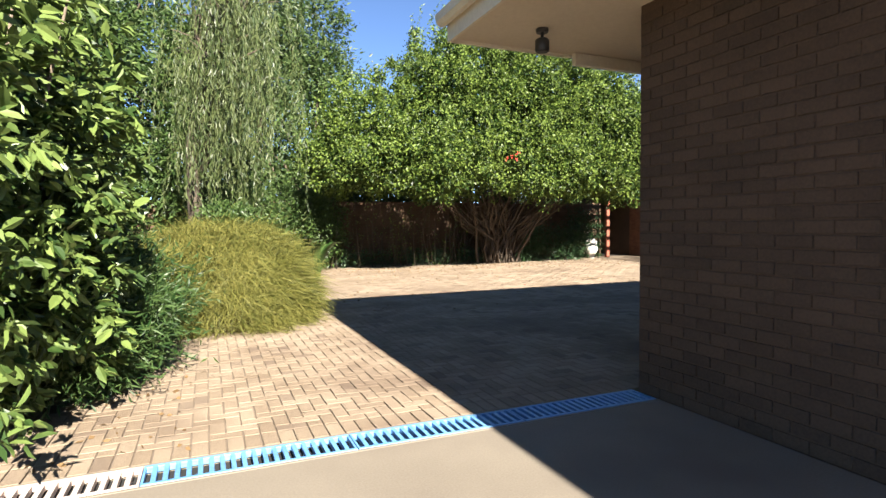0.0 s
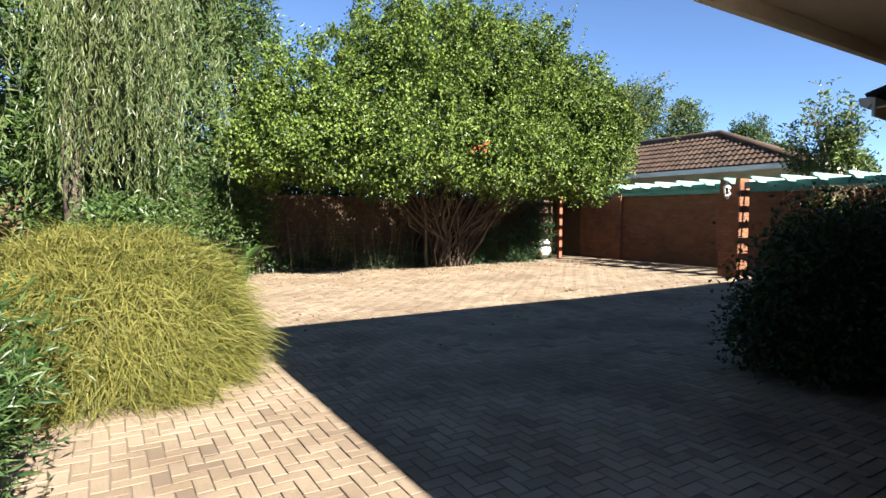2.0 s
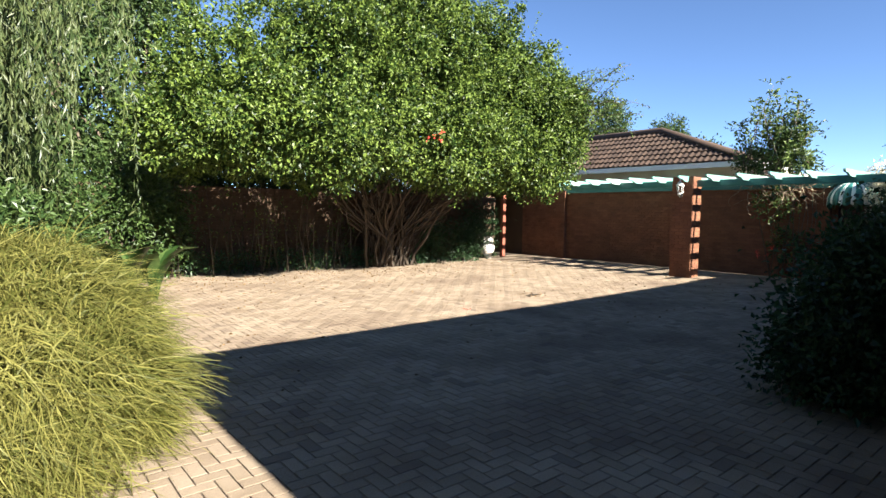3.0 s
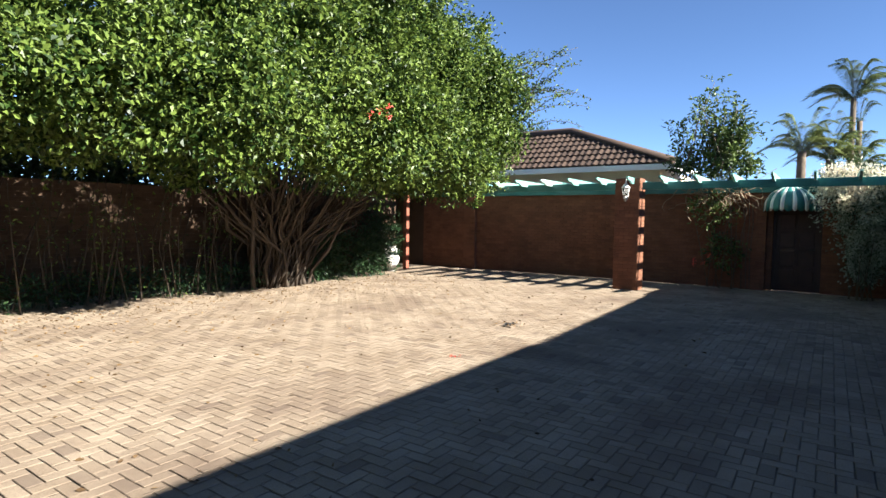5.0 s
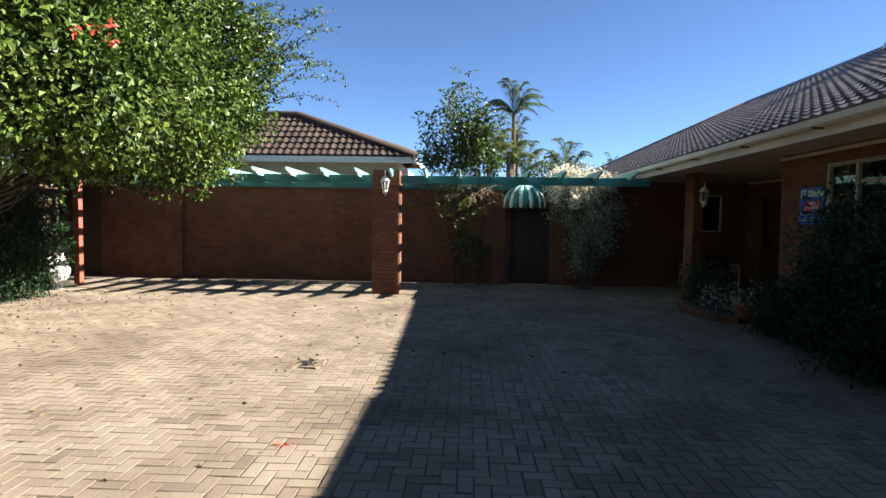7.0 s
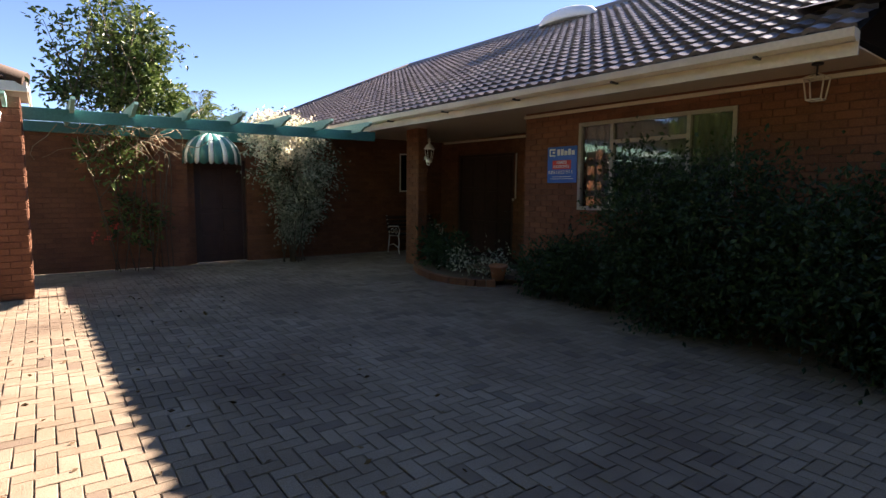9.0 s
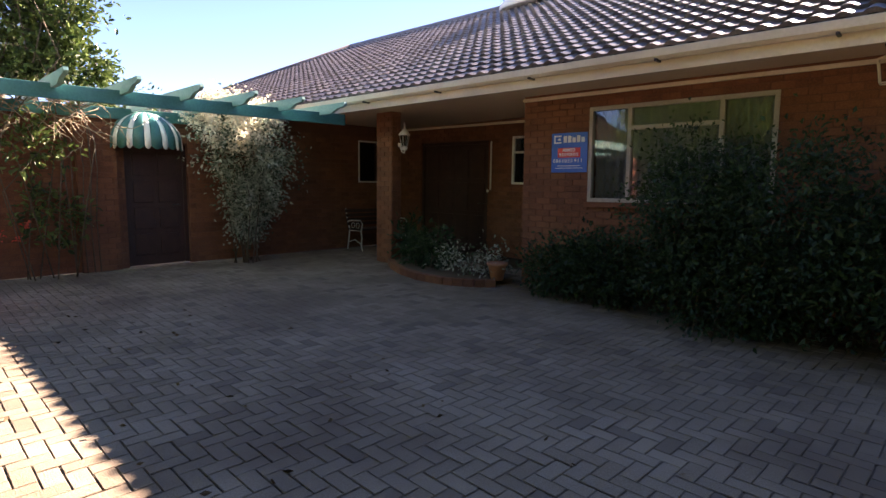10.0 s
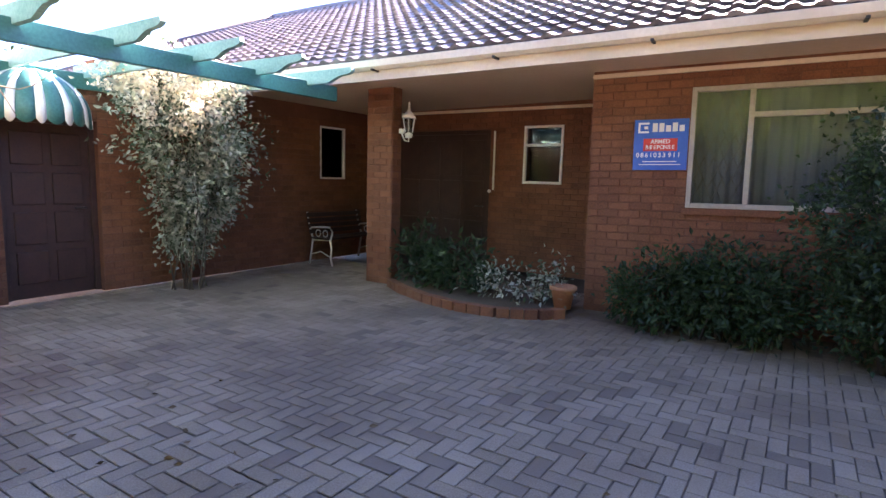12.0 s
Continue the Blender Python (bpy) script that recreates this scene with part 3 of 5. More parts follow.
# ---- window, doors ----
window = thing("window_1", "cream steel-framed window with burglar bars and net curtain", "window", (10.36, FY, 1.2), kind="structure")
x0, z0, x1, z1 = WIN
bm = bmesh.new()
fy0, fy1 = FY - 0.07, FY + 0.015
for b in ((x0, fy0, z0, x0 + 0.05, fy1, z1), (x1 - 0.05, fy0, z0, x1, fy1, z1), (x0 + 0.05, fy0, z0, x1 - 0.05, fy1, z0 + 0.05), (x0 + 0.05, fy0, z1 - 0.05, x1 - 0.05, fy1, z1)):
    box(bm, *b, bevel=0.005)
part("window_frame", bm, M_FRAME, window)
for a in (9.83, 10.9):
    part("mullion", boxes((a - 0.025, fy0, z0 + 0.05, a + 0.025, fy1, z1 - 0.05), bevel=0.004), M_FRAME, window)
part("transom", boxes((9.855, fy0, 2.15, 10.875, fy1, 2.2), bevel=0.004), M_FRAME, window)
part("window_sill", boxes((x0 - 0.03, FY - 0.05, z0 - 0.07, x1 + 0.03, FY + 0.05, z0 - 0.003), bevel=0.006), M_BRICK, window)
for a, b, c, d in ((x0 + 0.05, z0 + 0.05, 9.805, z1 - 0.05), (9.855, z0 + 0.05, 10.875, 2.15), (9.855, 2.2, 10.875, z1 - 0.05), (10.925, z0 + 0.05, x1 - 0.05, z1 - 0.05)):
    g = part("pane", boxes((a, FY - 0.035, b, c, FY - 0.029, d)), M_GLASS, window)
    g.visible_shadow = False
for a in (x0 + 0.05, 10.925):
    bm = bmesh.new()
    for i in range(5):
        for sgn in (1, -1):
            for j in range(5):
                u0, w0 = a + 0.02 + i * 0.09, z0 + 0.08 + j * 0.22
                tube(bm, [(u0 if sgn > 0 else u0 + 0.09, FY - 0.08, w0), (u0 + 0.09 if sgn > 0 else u0, FY - 0.08, w0 + 0.22)], 0.005, 4)
    part("burglar_bars", bm, M_FRAME, window)
# wavy net curtain
cv, cq = [], []
N = 120
for i in range(N + 1):
    u = x0 + (x1 - x0) * i / N
    w = FY - 0.2 + 0.03 * math.sin(u * 42) + 0.012 * math.sin(u * 97)
    cv += [(u, w, z0), (u, w, z1)]
    if i:
        cq.append((2 * i - 2, 2 * i, 2 * i + 1, 2 * i - 1))
part("net_curtain", np_mesh("net_curtain", cv, cq, True), M_CURTAIN, window, "pale net curtain hanging in folds")
# added black sheet in place of the room's darkness
wall("room_backing", [(7.2, 2.5, 0, 12.2, 2.6, 2.7)], "added black backing for the unlit room behind the window", M_DARK)

sw = thing("window_2", "narrow steel window in the side wall", "window", (WX, 3.3, 1.4), kind="structure")
bm = bmesh.new()
for b in ((WX - 0.01, SW[0], 1.4, WX + 0.05, SW[0] + 0.035, 2.3), (WX - 0.01, SW[1] - 0.035, 1.4, WX + 0.05, SW[1], 2.3), (WX - 0.005, SW[0] + 0.035, 1.4, WX + 0.05, SW[1] - 0.035, 1.43), (WX - 0.005, SW[0] + 0.035, 2.27, WX + 0.05, SW[1] - 0.035, 2.3)):
    box(bm, *b, bevel=0.004)
part("window_frame", bm, M_WHITE, sw)
part("pane", boxes((WX + 0.03, SW[0] + 0.035, 1.43, WX + 0.036, SW[1] - 0.035, 2.27)), M_GLASS, sw)
pw = thing("window_3", "small white-framed porch window", "window", (13.8, 2.4, 1.42), kind="structure")
bm = bmesh.new()
for b in ((PW[0], 2.36, 1.42, PW[0] + 0.04, 2.42, 2.32), (PW[1] - 0.04, 2.36, 1.42, PW[1], 2.42, 2.32), (PW[0] + 0.04, 2.36, 1.42, PW[1] - 0.04, 2.42, 1.46), (PW[0] + 0.04, 2.36, 2.28, PW[1] - 0.04, 2.42, 2.32), (PW[0] + 0.04, 2.36, 2.0, PW[1] - 0.04, 2.42, 2.04)):
    box(bm, *b, bevel=0.004)
part("window_frame", bm, M_WHITE, pw)
part("pane", boxes((PW[0] + 0.04, 2.37, 1.46, PW[1] - 0.04, 2.376, 2.0)), M_GLASS, pw)
part("pane", boxes((PW[0] + 0.04, 2.37, 2.04, PW[1] - 0.04, 2.376, 2.28)), M_GLASS, pw)
# added black backing so the panes look into darkness
wall("window_backing", [(12.5, 1.2, 0, 17.1, 1.3, 2.7), (17.85, 2.4, 0, 17.95, 4.2, 2.7), (17.7, 2.4, 0, 17.85, 2.5, 2.7), (17.7, 4.1, 0, 17.85, 4.2, 2.7), (17.7, 2.4, 2.7, 17.95, 4.2, 2.72)], "added black backing behind the porch and side windows", M_DARK)


def panel_door(name, label, origin, u, out, w, h, panels):
    """A framed timber door with raised panels and a handle."""
    d = thing(name, label, "door", origin, kind="structure")
    o, u, n = Vector(origin), Vector(u), Vector(out)
    m = Matrix(((u.x, n.x, 0, o.x), (u.y, n.y, 0, o.y), (u.z, n.z, 1, o.z), (0, 0, 0, 1)))
    bm = boxes((0, -0.06, 0, w, -0.02, h))
    box(bm, 0, -0.08, 0, 0.06, 0.02, h, 0.004)
    box(bm, w - 0.06, -0.08, 0, w, 0.02, h, 0.004)
    box(bm, 0.06, -0.08, h - 0.06, w - 0.06, 0.02, h, 0.004)
    bmesh.ops.transform(bm, matrix=m, verts=bm.verts)
    part("leaf", bm, M_WOOD, d)
    nx, nz = panels
    for i in range(nx):
        for j in range(nz):
            cw, ch = (w - 0.2) / nx, (h - 0.24) / nz
            bm = boxes((0.1 + i * cw + 0.04, -0.03, 0.12 + j * ch + 0.04, 0.1 + (i + 1) * cw - 0.04, 0.0, 0.12 + (j + 1) * ch - 0.04), bevel=0.01)
            bmesh.ops.transform(bm, matrix=m, verts=bm.verts)
            part("panel", bm, M_WOOD, d)
    bm = bmesh.new()
    tube(bm, [(w - 0.14, -0.02, 1.0), (w - 0.14, 0.05, 1.0), (w - 0.26, 0.05, 1.0)], 0.011, 8)
    bmesh.ops.transform(bm, matrix=m, verts=bm.verts)
    part("handle", bm, M_IRON, d, "dark metal lever handle")
    return d


panel_door("door_1", "wide dark brown panelled double front door in the porch", (PD[1], 2.36, 0.02), (-1, 0, 0), (0, 1, 0), PD[1] - PD[0], 2.25, (4, 3))
panel_door("door_2", "dark brown timber garden door under the striped awning", (WX + 0.1, DOOR[1], 0.01), (0, -1, 0), (-1, 0, 0), DOOR[1] - DOOR[0], 2.0, (2, 4))

tagged(part("door_trim", boxes((14.7, 2.412, 1.3, 14.725, 2.44, 2.25), bevel=0.003), M_WHITE), "thin white upright trim beside the front door", "trim", kind="structure")
bm = bmesh.new()
lathe(bm, [(0.01, -0.03), (0.028, -0.015), (0.028, 0.015), (0.01, 0.03)], (14.78, 2.43, 1.28), 12)
tagged(part("doorbell", bm, M_WHITE), "small round white doorbell by the front door", "doorbell")

# added walls and roof that keep the gap behind the yard corner dark
wall("wall_passage", [(15.68, BY + 0.24, 0, 15.92, 24.5, 2.4), (WX, BY, 0, WX + 0.24, 24.5, 2.4), (15.92, 24.26, 0, WX, 24.5, 2.4)], "added dark brick walls enclosing the shaded corner gap", M_SHADEBRICK)
tagged(part("shade_gap_roof", boxes((15.68, BY, 2.4, WX + 0.24, 24.5, 2.5)), M_DARK), "added low black roof keeping sun out of the corner gap", "ceiling", kind="structure")


# ---- pergola ----
pergola = thing("pergola", "green painted timber pergola on brick supports along the garden wall", "pergola", (15.3, 12, 2.4))
BX, BZ = 15.33, 2.36
part("beam", boxes((BX - 0.035, 5.45, BZ, BX + 0.035, 18.3, BZ + 0.17), bevel=0.006), M_GREEN, pergola)
part("beam", boxes((WX - 0.08, 5.6, BZ, WX - 0.01, 18.3, BZ + 0.17), bevel=0.006), M_GREEN, pergola)


def rafter(y):
    """A rafter with a curved, notched end."""
    bm = bmesh.new()
    prof = [(14.62, 2.575), (17.6, 2.575), (17.6, 2.43), (14.98, 2.43), (14.93, 2.445), (14.85, 2.48), (14.78, 2.50), (14.70, 2.503), (14.64, 2.515), (14.61, 2.54)]
    rings = [[bm.verts.new((x, y + d, z + 0.05)) for x, z in prof] for d in (-0.024, 0.024)]
    bm.faces.new(rings[0])
    bm.faces.new(rings[1][::-1])
    for k in range(len(prof)):
        bm.faces.new((rings[0][k], rings[1][k], rings[1][(k + 1) % len(prof)], rings[0][(k + 1) % len(prof)]))
    bmesh.ops.recalc_face_normals(bm, faces=bm.faces)
    part("rafter", bm, M_RAFTER, pergola)


for k in range(18):
    rafter(5.92 + 0.705 * k)

# gatepost with a white band; the gate's black stands for a shaded gap
post = thing("gatepost", "red-brown timber gatepost at the hedge end", "post", (15.8, 18.15, 0))
part("shaft", boxes((15.73, 18.08, 0, 15.87, 18.22, 2.36), bevel=0.008), M_REDWOOD, post)
gate = thing("gate", "added gate boards, near-black for the shade of the gap", "gate", (16.6, 24.1, 0))
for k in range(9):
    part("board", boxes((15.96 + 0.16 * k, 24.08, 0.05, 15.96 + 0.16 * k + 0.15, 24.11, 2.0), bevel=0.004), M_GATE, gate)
part("rail", boxes((15.96, 24.112, 0.3, 17.4, 24.15, 0.4)), M_WOOD, gate)
part("rail", boxes((15.96, 24.112, 1.6, 17.4, 24.15, 1.7)), M_WOOD, gate)

vase = thing("garden_urn", "pale weathered clay urn standing by the gatepost", "urn", (14.85, 17.95, 0))
bm = bmesh.new()
lathe(bm, [(0.13, 0.0), (0.14, 0.03), (0.1, 0.06), (0.16, 0.16), (0.24, 0.32), (0.25, 0.42), (0.2, 0.54), (0.12, 0.63), (0.11, 0.7), (0.15, 0.76), (0.13, 0.77), (0.09, 0.7)], (14.85, 17.95, 0))
part("body", bm, M_VASE, vase)
bm = bmesh.new()
tube(bm, [(14.85 + 0.1, 17.95, 0.7), (14.85 + 0.25, 17.95, 0.66), (14.85 + 0.22, 17.95, 0.5)], 0.018, 6)
part("handle", bm, M_VASE, vase)
bm = bmesh.new()
tube(bm, [(14.85 - 0.1, 17.95, 0.7), (14.85 - 0.25, 17.95, 0.66), (14.85 - 0.22, 17.95, 0.5)], 0.018, 6)
part("handle", bm, M_VASE, vase)


def lantern(at, out, label, scale=1.0, material=M_WHITE):
    """A six-sided coach lantern on a bracket; the wall lies behind at against out."""
    t = thing("wall_lantern", label, "lantern", at)
    o = Vector(at)
    n = Vector(out)
    c = o + n * 0.13 * scale
    bm = bmesh.new()
    lathe(bm, [(0.05, -0.07), (0.06, -0.02), (0.02, 0.0)], (c.x, c.y, c.z - 0.02), 6)
    part("base", bm, material, t)
    bm = bmesh.new()
    for k in range(6):
        a = math.pi / 3 * k
        tube(bm, [(c.x + 0.055 * scale * math.cos(a), c.y + 0.055 * scale * math.sin(a), c.z - 0.02), (c.x + 0.085 * scale * math.cos(a), c.y + 0.085 * scale * math.sin(a), c.z + 0.16 * scale)], 0.006, 4)
    part("cage", bm, material, t)
    bm = bmesh.new()
    lathe(bm, [(0.1 * scale, 0.16 * scale), (0.105 * scale, 0.17 * scale), (0.05 * scale, 0.24 * scale), (0.02 * scale, 0.27 * scale), (0.012, 0.36 * scale), (0.002, 0.38 * scale)], (c.x, c.y, c.z), 6)
    part("cap", bm, material, t)
    bm = bmesh.new()
    lathe(bm, [(0.045 * scale, -0.015), (0.075 * scale, 0.155 * scale)], (c.x, c.y, c.z), 6)
    part("pane", bm, M_GLASS, t)
    bm = bmesh.new()
    tube(bm, [o, o + n * 0.06 * scale + Vector((0, 0, -0.12)), c + Vector((0, 0, -0.14)), c + Vector((0, 0, -0.06))], 0.011, 6)
    lathe(bm, [(0.035, -0.03), (0.035, 0.03)], (o.x + n.x * 0.01, o.y + n.y * 0.01, o.z), 10)
    part("bracket", bm, material, t)
    return t


lantern((15.112, 10.98, 2.22), (-1, 0, 0), "small white coach lantern on the pergola pillar")
lantern((15.04, 4.5, 2.08), (-1, 0, 0), "small white coach lantern on the porch column")
# hanging lantern under the soffit by the window
hl = thing("hanging_lantern", "cream hanging lantern under the eave soffit", "lantern", (8.35, 4.75, 2.7))
bm = bmesh.new()
lathe(bm, [(0.05, -0.02), (0.05, 0.0)], (8.35, 4.75, 2.7), 12)
tube(bm, [(8.35, 4.75, 2.69), (8.35, 4.75, 2.58)], 0.008, 6)
part("stem", bm, M_IRON, hl)
for k in range(4):
    a = math.pi / 4 + math.pi / 2 * k
    b = a + math.pi / 2
    for (r0, h0, ang0), (r1, h1, ang1) in (((0.12, 2.56, a), (0.085, 2.36, a)), ((0.12, 2.56, a), (0.12, 2.56, b)), ((0.085, 2.36, a), (0.085, 2.36, b)), ((0.12, 2.56, a), (0.02, 2.6, a))):
        bm = bmesh.new()
        tube(bm, [(8.35 + r0 * math.cos(ang0), 4.75 + r0 * math.sin(ang0), h0), (8.35 + r1 * math.cos(ang1), 4.75 + r1 * math.sin(ang1), h1)], 0.008, 5)
        part("cage_bar", bm, M_CREAM, hl)

# ---- awning over the garden door ----
awning = thing("awning", "green and white striped dome awning over the garden door", "awning", (WX, 7.86, 2.2))
AC, AR, AH = (WX - 0.02, 7.86, 2.0), 0.54, 0.5
NS = 13
EDGES = [math.pi * sum(1.3 if k % 2 == 0 else 0.7 for k in range(s)) / (7 * 1.3 + 6 * 0.7) for s in range(NS + 1)]
for s in range(NS):
    verts, quads = [], []
    for i in range(5):
        a = EDGES[s] + (EDGES[s + 1] - EDGES[s]) * i / 4
        for j in range(9):
            p = math.pi / 2 * j / 8
            r = AR * math.cos(p) * (1 + 0.015 * math.sin(math.pi * i / 4))
            z = AC[2] + AH * math.sin(p)
            if j == 0:
                z -= 0.05 + 0.05 * math.sin(math.pi * i / 4)
            verts.append((AC[0] - r * math.sin(a) * 1.05, AC[1] + r * math.cos(a), z))
    for i in range(4):
        for j in range(8):
            quads.append((i * 9 + j, (i + 1) * 9 + j, (i + 1) * 9 + j + 1, i * 9 + j + 1))
    ob = part("stripe", np_mesh("stripe", verts, quads, True), M_GREEN if s % 2 == 0 else M_WHITE, awning, "dark green canvas stripe" if s % 2 == 0 else "white canvas stripe")
    ob.modifiers.new("thick", "SOLIDIFY").thickness = 0.004

# ---- sign on the house front ----
sign = thing("security_sign", "blue security company sign board with red panel on the brick front", "sign", (11.72, FY, 1.85))
SX0, SX1, SZ0, SZ1, SY = 11.46, 12.0, 1.63, 2.16, FY + 0.012
part("board", boxes((SX0, SY, SZ0, SX1, SY + 0.012, SZ1), bevel=0.002), M_SIGNBLUE, sign)
part("red_panel", boxes((SX0 + 0.1, SY + 0.0125, SZ0 + 0.2, SX1 - 0.1, SY + 0.016, SZ0 + 0.33)), M_SIGNRED, sign)


def lettering(text, x, z, size, material, parent):
    """Raised letters, each a part of its own, set out from the middle x."""
    step = size * 0.66
    for k, c in enumerate(text):
        cu = bpy.data.curves.new("letter", "FONT")
        cu.body, cu.size, cu.align_x, cu.align_y, cu.extrude, cu.offset = c, size, "CENTER", "CENTER", 0.0008, 0.0012
        ob = new("letter_source", cu)
        me = bpy.data.meshes.new_from_object(ob.evaluated_get(bpy.context.evaluated_depsgraph_get()))
        bpy.data.objects.remove(ob)
        me.transform(Matrix.Translation((x - (k - (len(text) - 1) / 2) * step, SY + 0.0185, z)) @ pose(0, 0, 0, 90, 0, 180))
        part("letter", me, material, parent)


cxs = (SX0 + SX1) / 2
lettering("ARMED", cxs, SZ0 + 0.297, 0.058, M_WHITE, sign)
lettering("RESPONSE", cxs, SZ0 + 0.238, 0.056, M_WHITE, sign)
lettering("0861", cxs + 0.155, SZ0 + 0.155, 0.068, M_WHITE, sign)
lettering("033", cxs, SZ0 + 0.155, 0.068, M_WHITE, sign)
lettering("911", cxs - 0.145, SZ0 + 0.155, 0.068, M_WHITE, sign)
part("small_print", boxes((SX0 + 0.06, SY + 0.0125, SZ0 + 0.055, SX1 - 0.06, SY + 0.015, SZ0 + 0.062), (SX0 + 0.1, SY + 0.0125, SZ0 + 0.085, SX1 - 0.1, SY + 0.015, SZ0 + 0.093)), M_WHITE, sign)
# plain emblem and bars in place of the company name
for b in ((11.85, 0.39, 11.96, 0.41), (11.94, 0.41, 11.96, 0.48), (11.85, 0.48, 11.96, 0.5), (11.86, 0.43, 11.9, 0.46)):
    part("emblem_bar", boxes((b[0], SY + 0.0125, SZ0 + b[1], b[2], SY + 0.016, SZ0 + b[3])), M_WHITE, sign)
for k in range(5):
    part("name_bar", boxes((11.5 + 0.066 * k, SY + 0.0125, SZ0 + 0.4, 11.5 + 0.066 * k + 0.05, SY + 0.016, SZ0 + (0.49 if k in (4, 3, 1) else 0.465))), M_WHITE, sign)

# the house front and its roof stand slightly askew to the paving, which falls towards the drive
ASKEW = Matrix.Translation((11.0, 4.22, 0)) @ Matrix.Rotation(radians(3.4), 4, "Z") @ Matrix.Rotation(radians(0.8), 4, "Y") @ Matrix.Translation((-11.0, -4.22, 0))
for name in ("wall_front", "wall_porch_side", "main_roof", "roof_vent", "fascia", "gutter_main", "ceiling", "trim", "window_1", "room_backing", "hanging_lantern", "security_sign"):
    ob = bpy.data.objects[name]
    ob.matrix_world = ASKEW @ ob.matrix_world

# ---- bench by the porch ----
bench = thing("garden_bench", "white cast-iron garden bench with dark slats against the wall", "bench", (16.9, 3.7, 0))


def bench_end(y):
    bm = bmesh.new()
    x = 16.75
    tube(bm, [(x - 0.02, y, 0), (x + 0.02, y, 0.12), (x + 0.0, y, 0.28), (x + 0.03, y, 0.42)], 0.016, 6)
    tube(bm, [(x + 0.5, y, 0), (x + 0.46, y, 0.2), (x + 0.42, y, 0.42), (x + 0.5, y, 0.62), (x + 0.56, y, 0.85)], 0.016, 6)
    tube(bm, [(x + 0.03, y, 0.42), (x + 0.42, y, 0.4)], 0.014, 6)
    tube(bm, [(x + 0.02, y, 0.42), (x - 0.02, y, 0.56), (x + 0.05, y, 0.63), (x + 0.3, y, 0.62), (x + 0.48, y, 0.6)], 0.016, 6)
    for c in (0.14, 0.3):
        tube(bm, [(x + c + 0.055 * math.cos(a), y, 0.52 + 0.055 * math.sin(a)) for a in np.linspace(0, 6.28, 11)], 0.008, 5, False)
    tube(bm, [(x + 0.02, y, 0.14), (x + 0.24, y, 0.22), (x + 0.46, y, 0.16)], 0.01, 5)
    part("end_frame", bm, M_IRONWHITE, bench, "white cast-iron end frame")


bench_end(4.05)
bench_end(2.85)
for k in range(5):
    part("seat_slat", boxes((16.78 + 0.085 * k, 2.8, 0.425, 16.78 + 0.085 * k + 0.065, 4.1, 0.45), bevel=0.004), M_WOOD, bench)
for k in range(4):
    part("back_slat", boxes((17.19 + 0.022 * k, 2.8, 0.5 + 0.09 * k, 17.212 + 0.022 * k, 4.1, 0.57 + 0.09 * k), bevel=0.004), M_WOOD, bench)

# ---- planter edge by the porch ----
edge = thing("planter_edge", "low curved brick edging of the porch flower bed", "edging", (13.8, 4.9, 0))
curve = [(15.0, 4.72), (14.6, 4.98), (14.1, 5.2), (13.6, 5.32), (13.1, 5.3), (12.7, 5.1), (12.4, 4.75)]
pts = []
for i in range(len(curve) - 1):
    for k in range(3):
        f = k / 3
        pts.append((curve[i][0] * (1 - f) + curve[i + 1][0] * f, curve[i][1] * (1 - f) + curve[i + 1][1] * f))
for (ax, ay), (bx, by) in zip(pts, pts[1:]):
    d = Vector((bx - ax, by - ay, 0))
    bm = boxes((-d.length / 2 + 0.005, -0.055, -0.01, d.length / 2 - 0.005, 0.055, 0.105), bevel=0.006)
    ob = part("brick", bm, M_BRICK1, edge)
    ob.matrix_local = edge.matrix_world.inverted() @ Matrix.Translation(((ax + bx) / 2, (ay + by) / 2, 0)) @ Matrix.Rotation(math.atan2(d.y, d.x), 4, "Z")
bm = bmesh.new()
poly(bm, *[(x, y - 0.05, 0.09) for x, y in pts], (12.5, 4.3, 0.09), (15.0, 4.3, 0.09))
part("bed_soil", bm, M_SOIL, edge)


pot = thing("clay_pot", "small terracotta pot standing in the porch bed", "pot", (12.55, 4.78, 0.085))
bm = bmesh.new()
lathe(bm, [(0.09, 0.0), (0.13, 0.2), (0.15, 0.21), (0.15, 0.25), (0.13, 0.25), (0.12, 0.2)], (12.55, 4.78, 0.085))
part("body", bm, M_TERRA, pot)

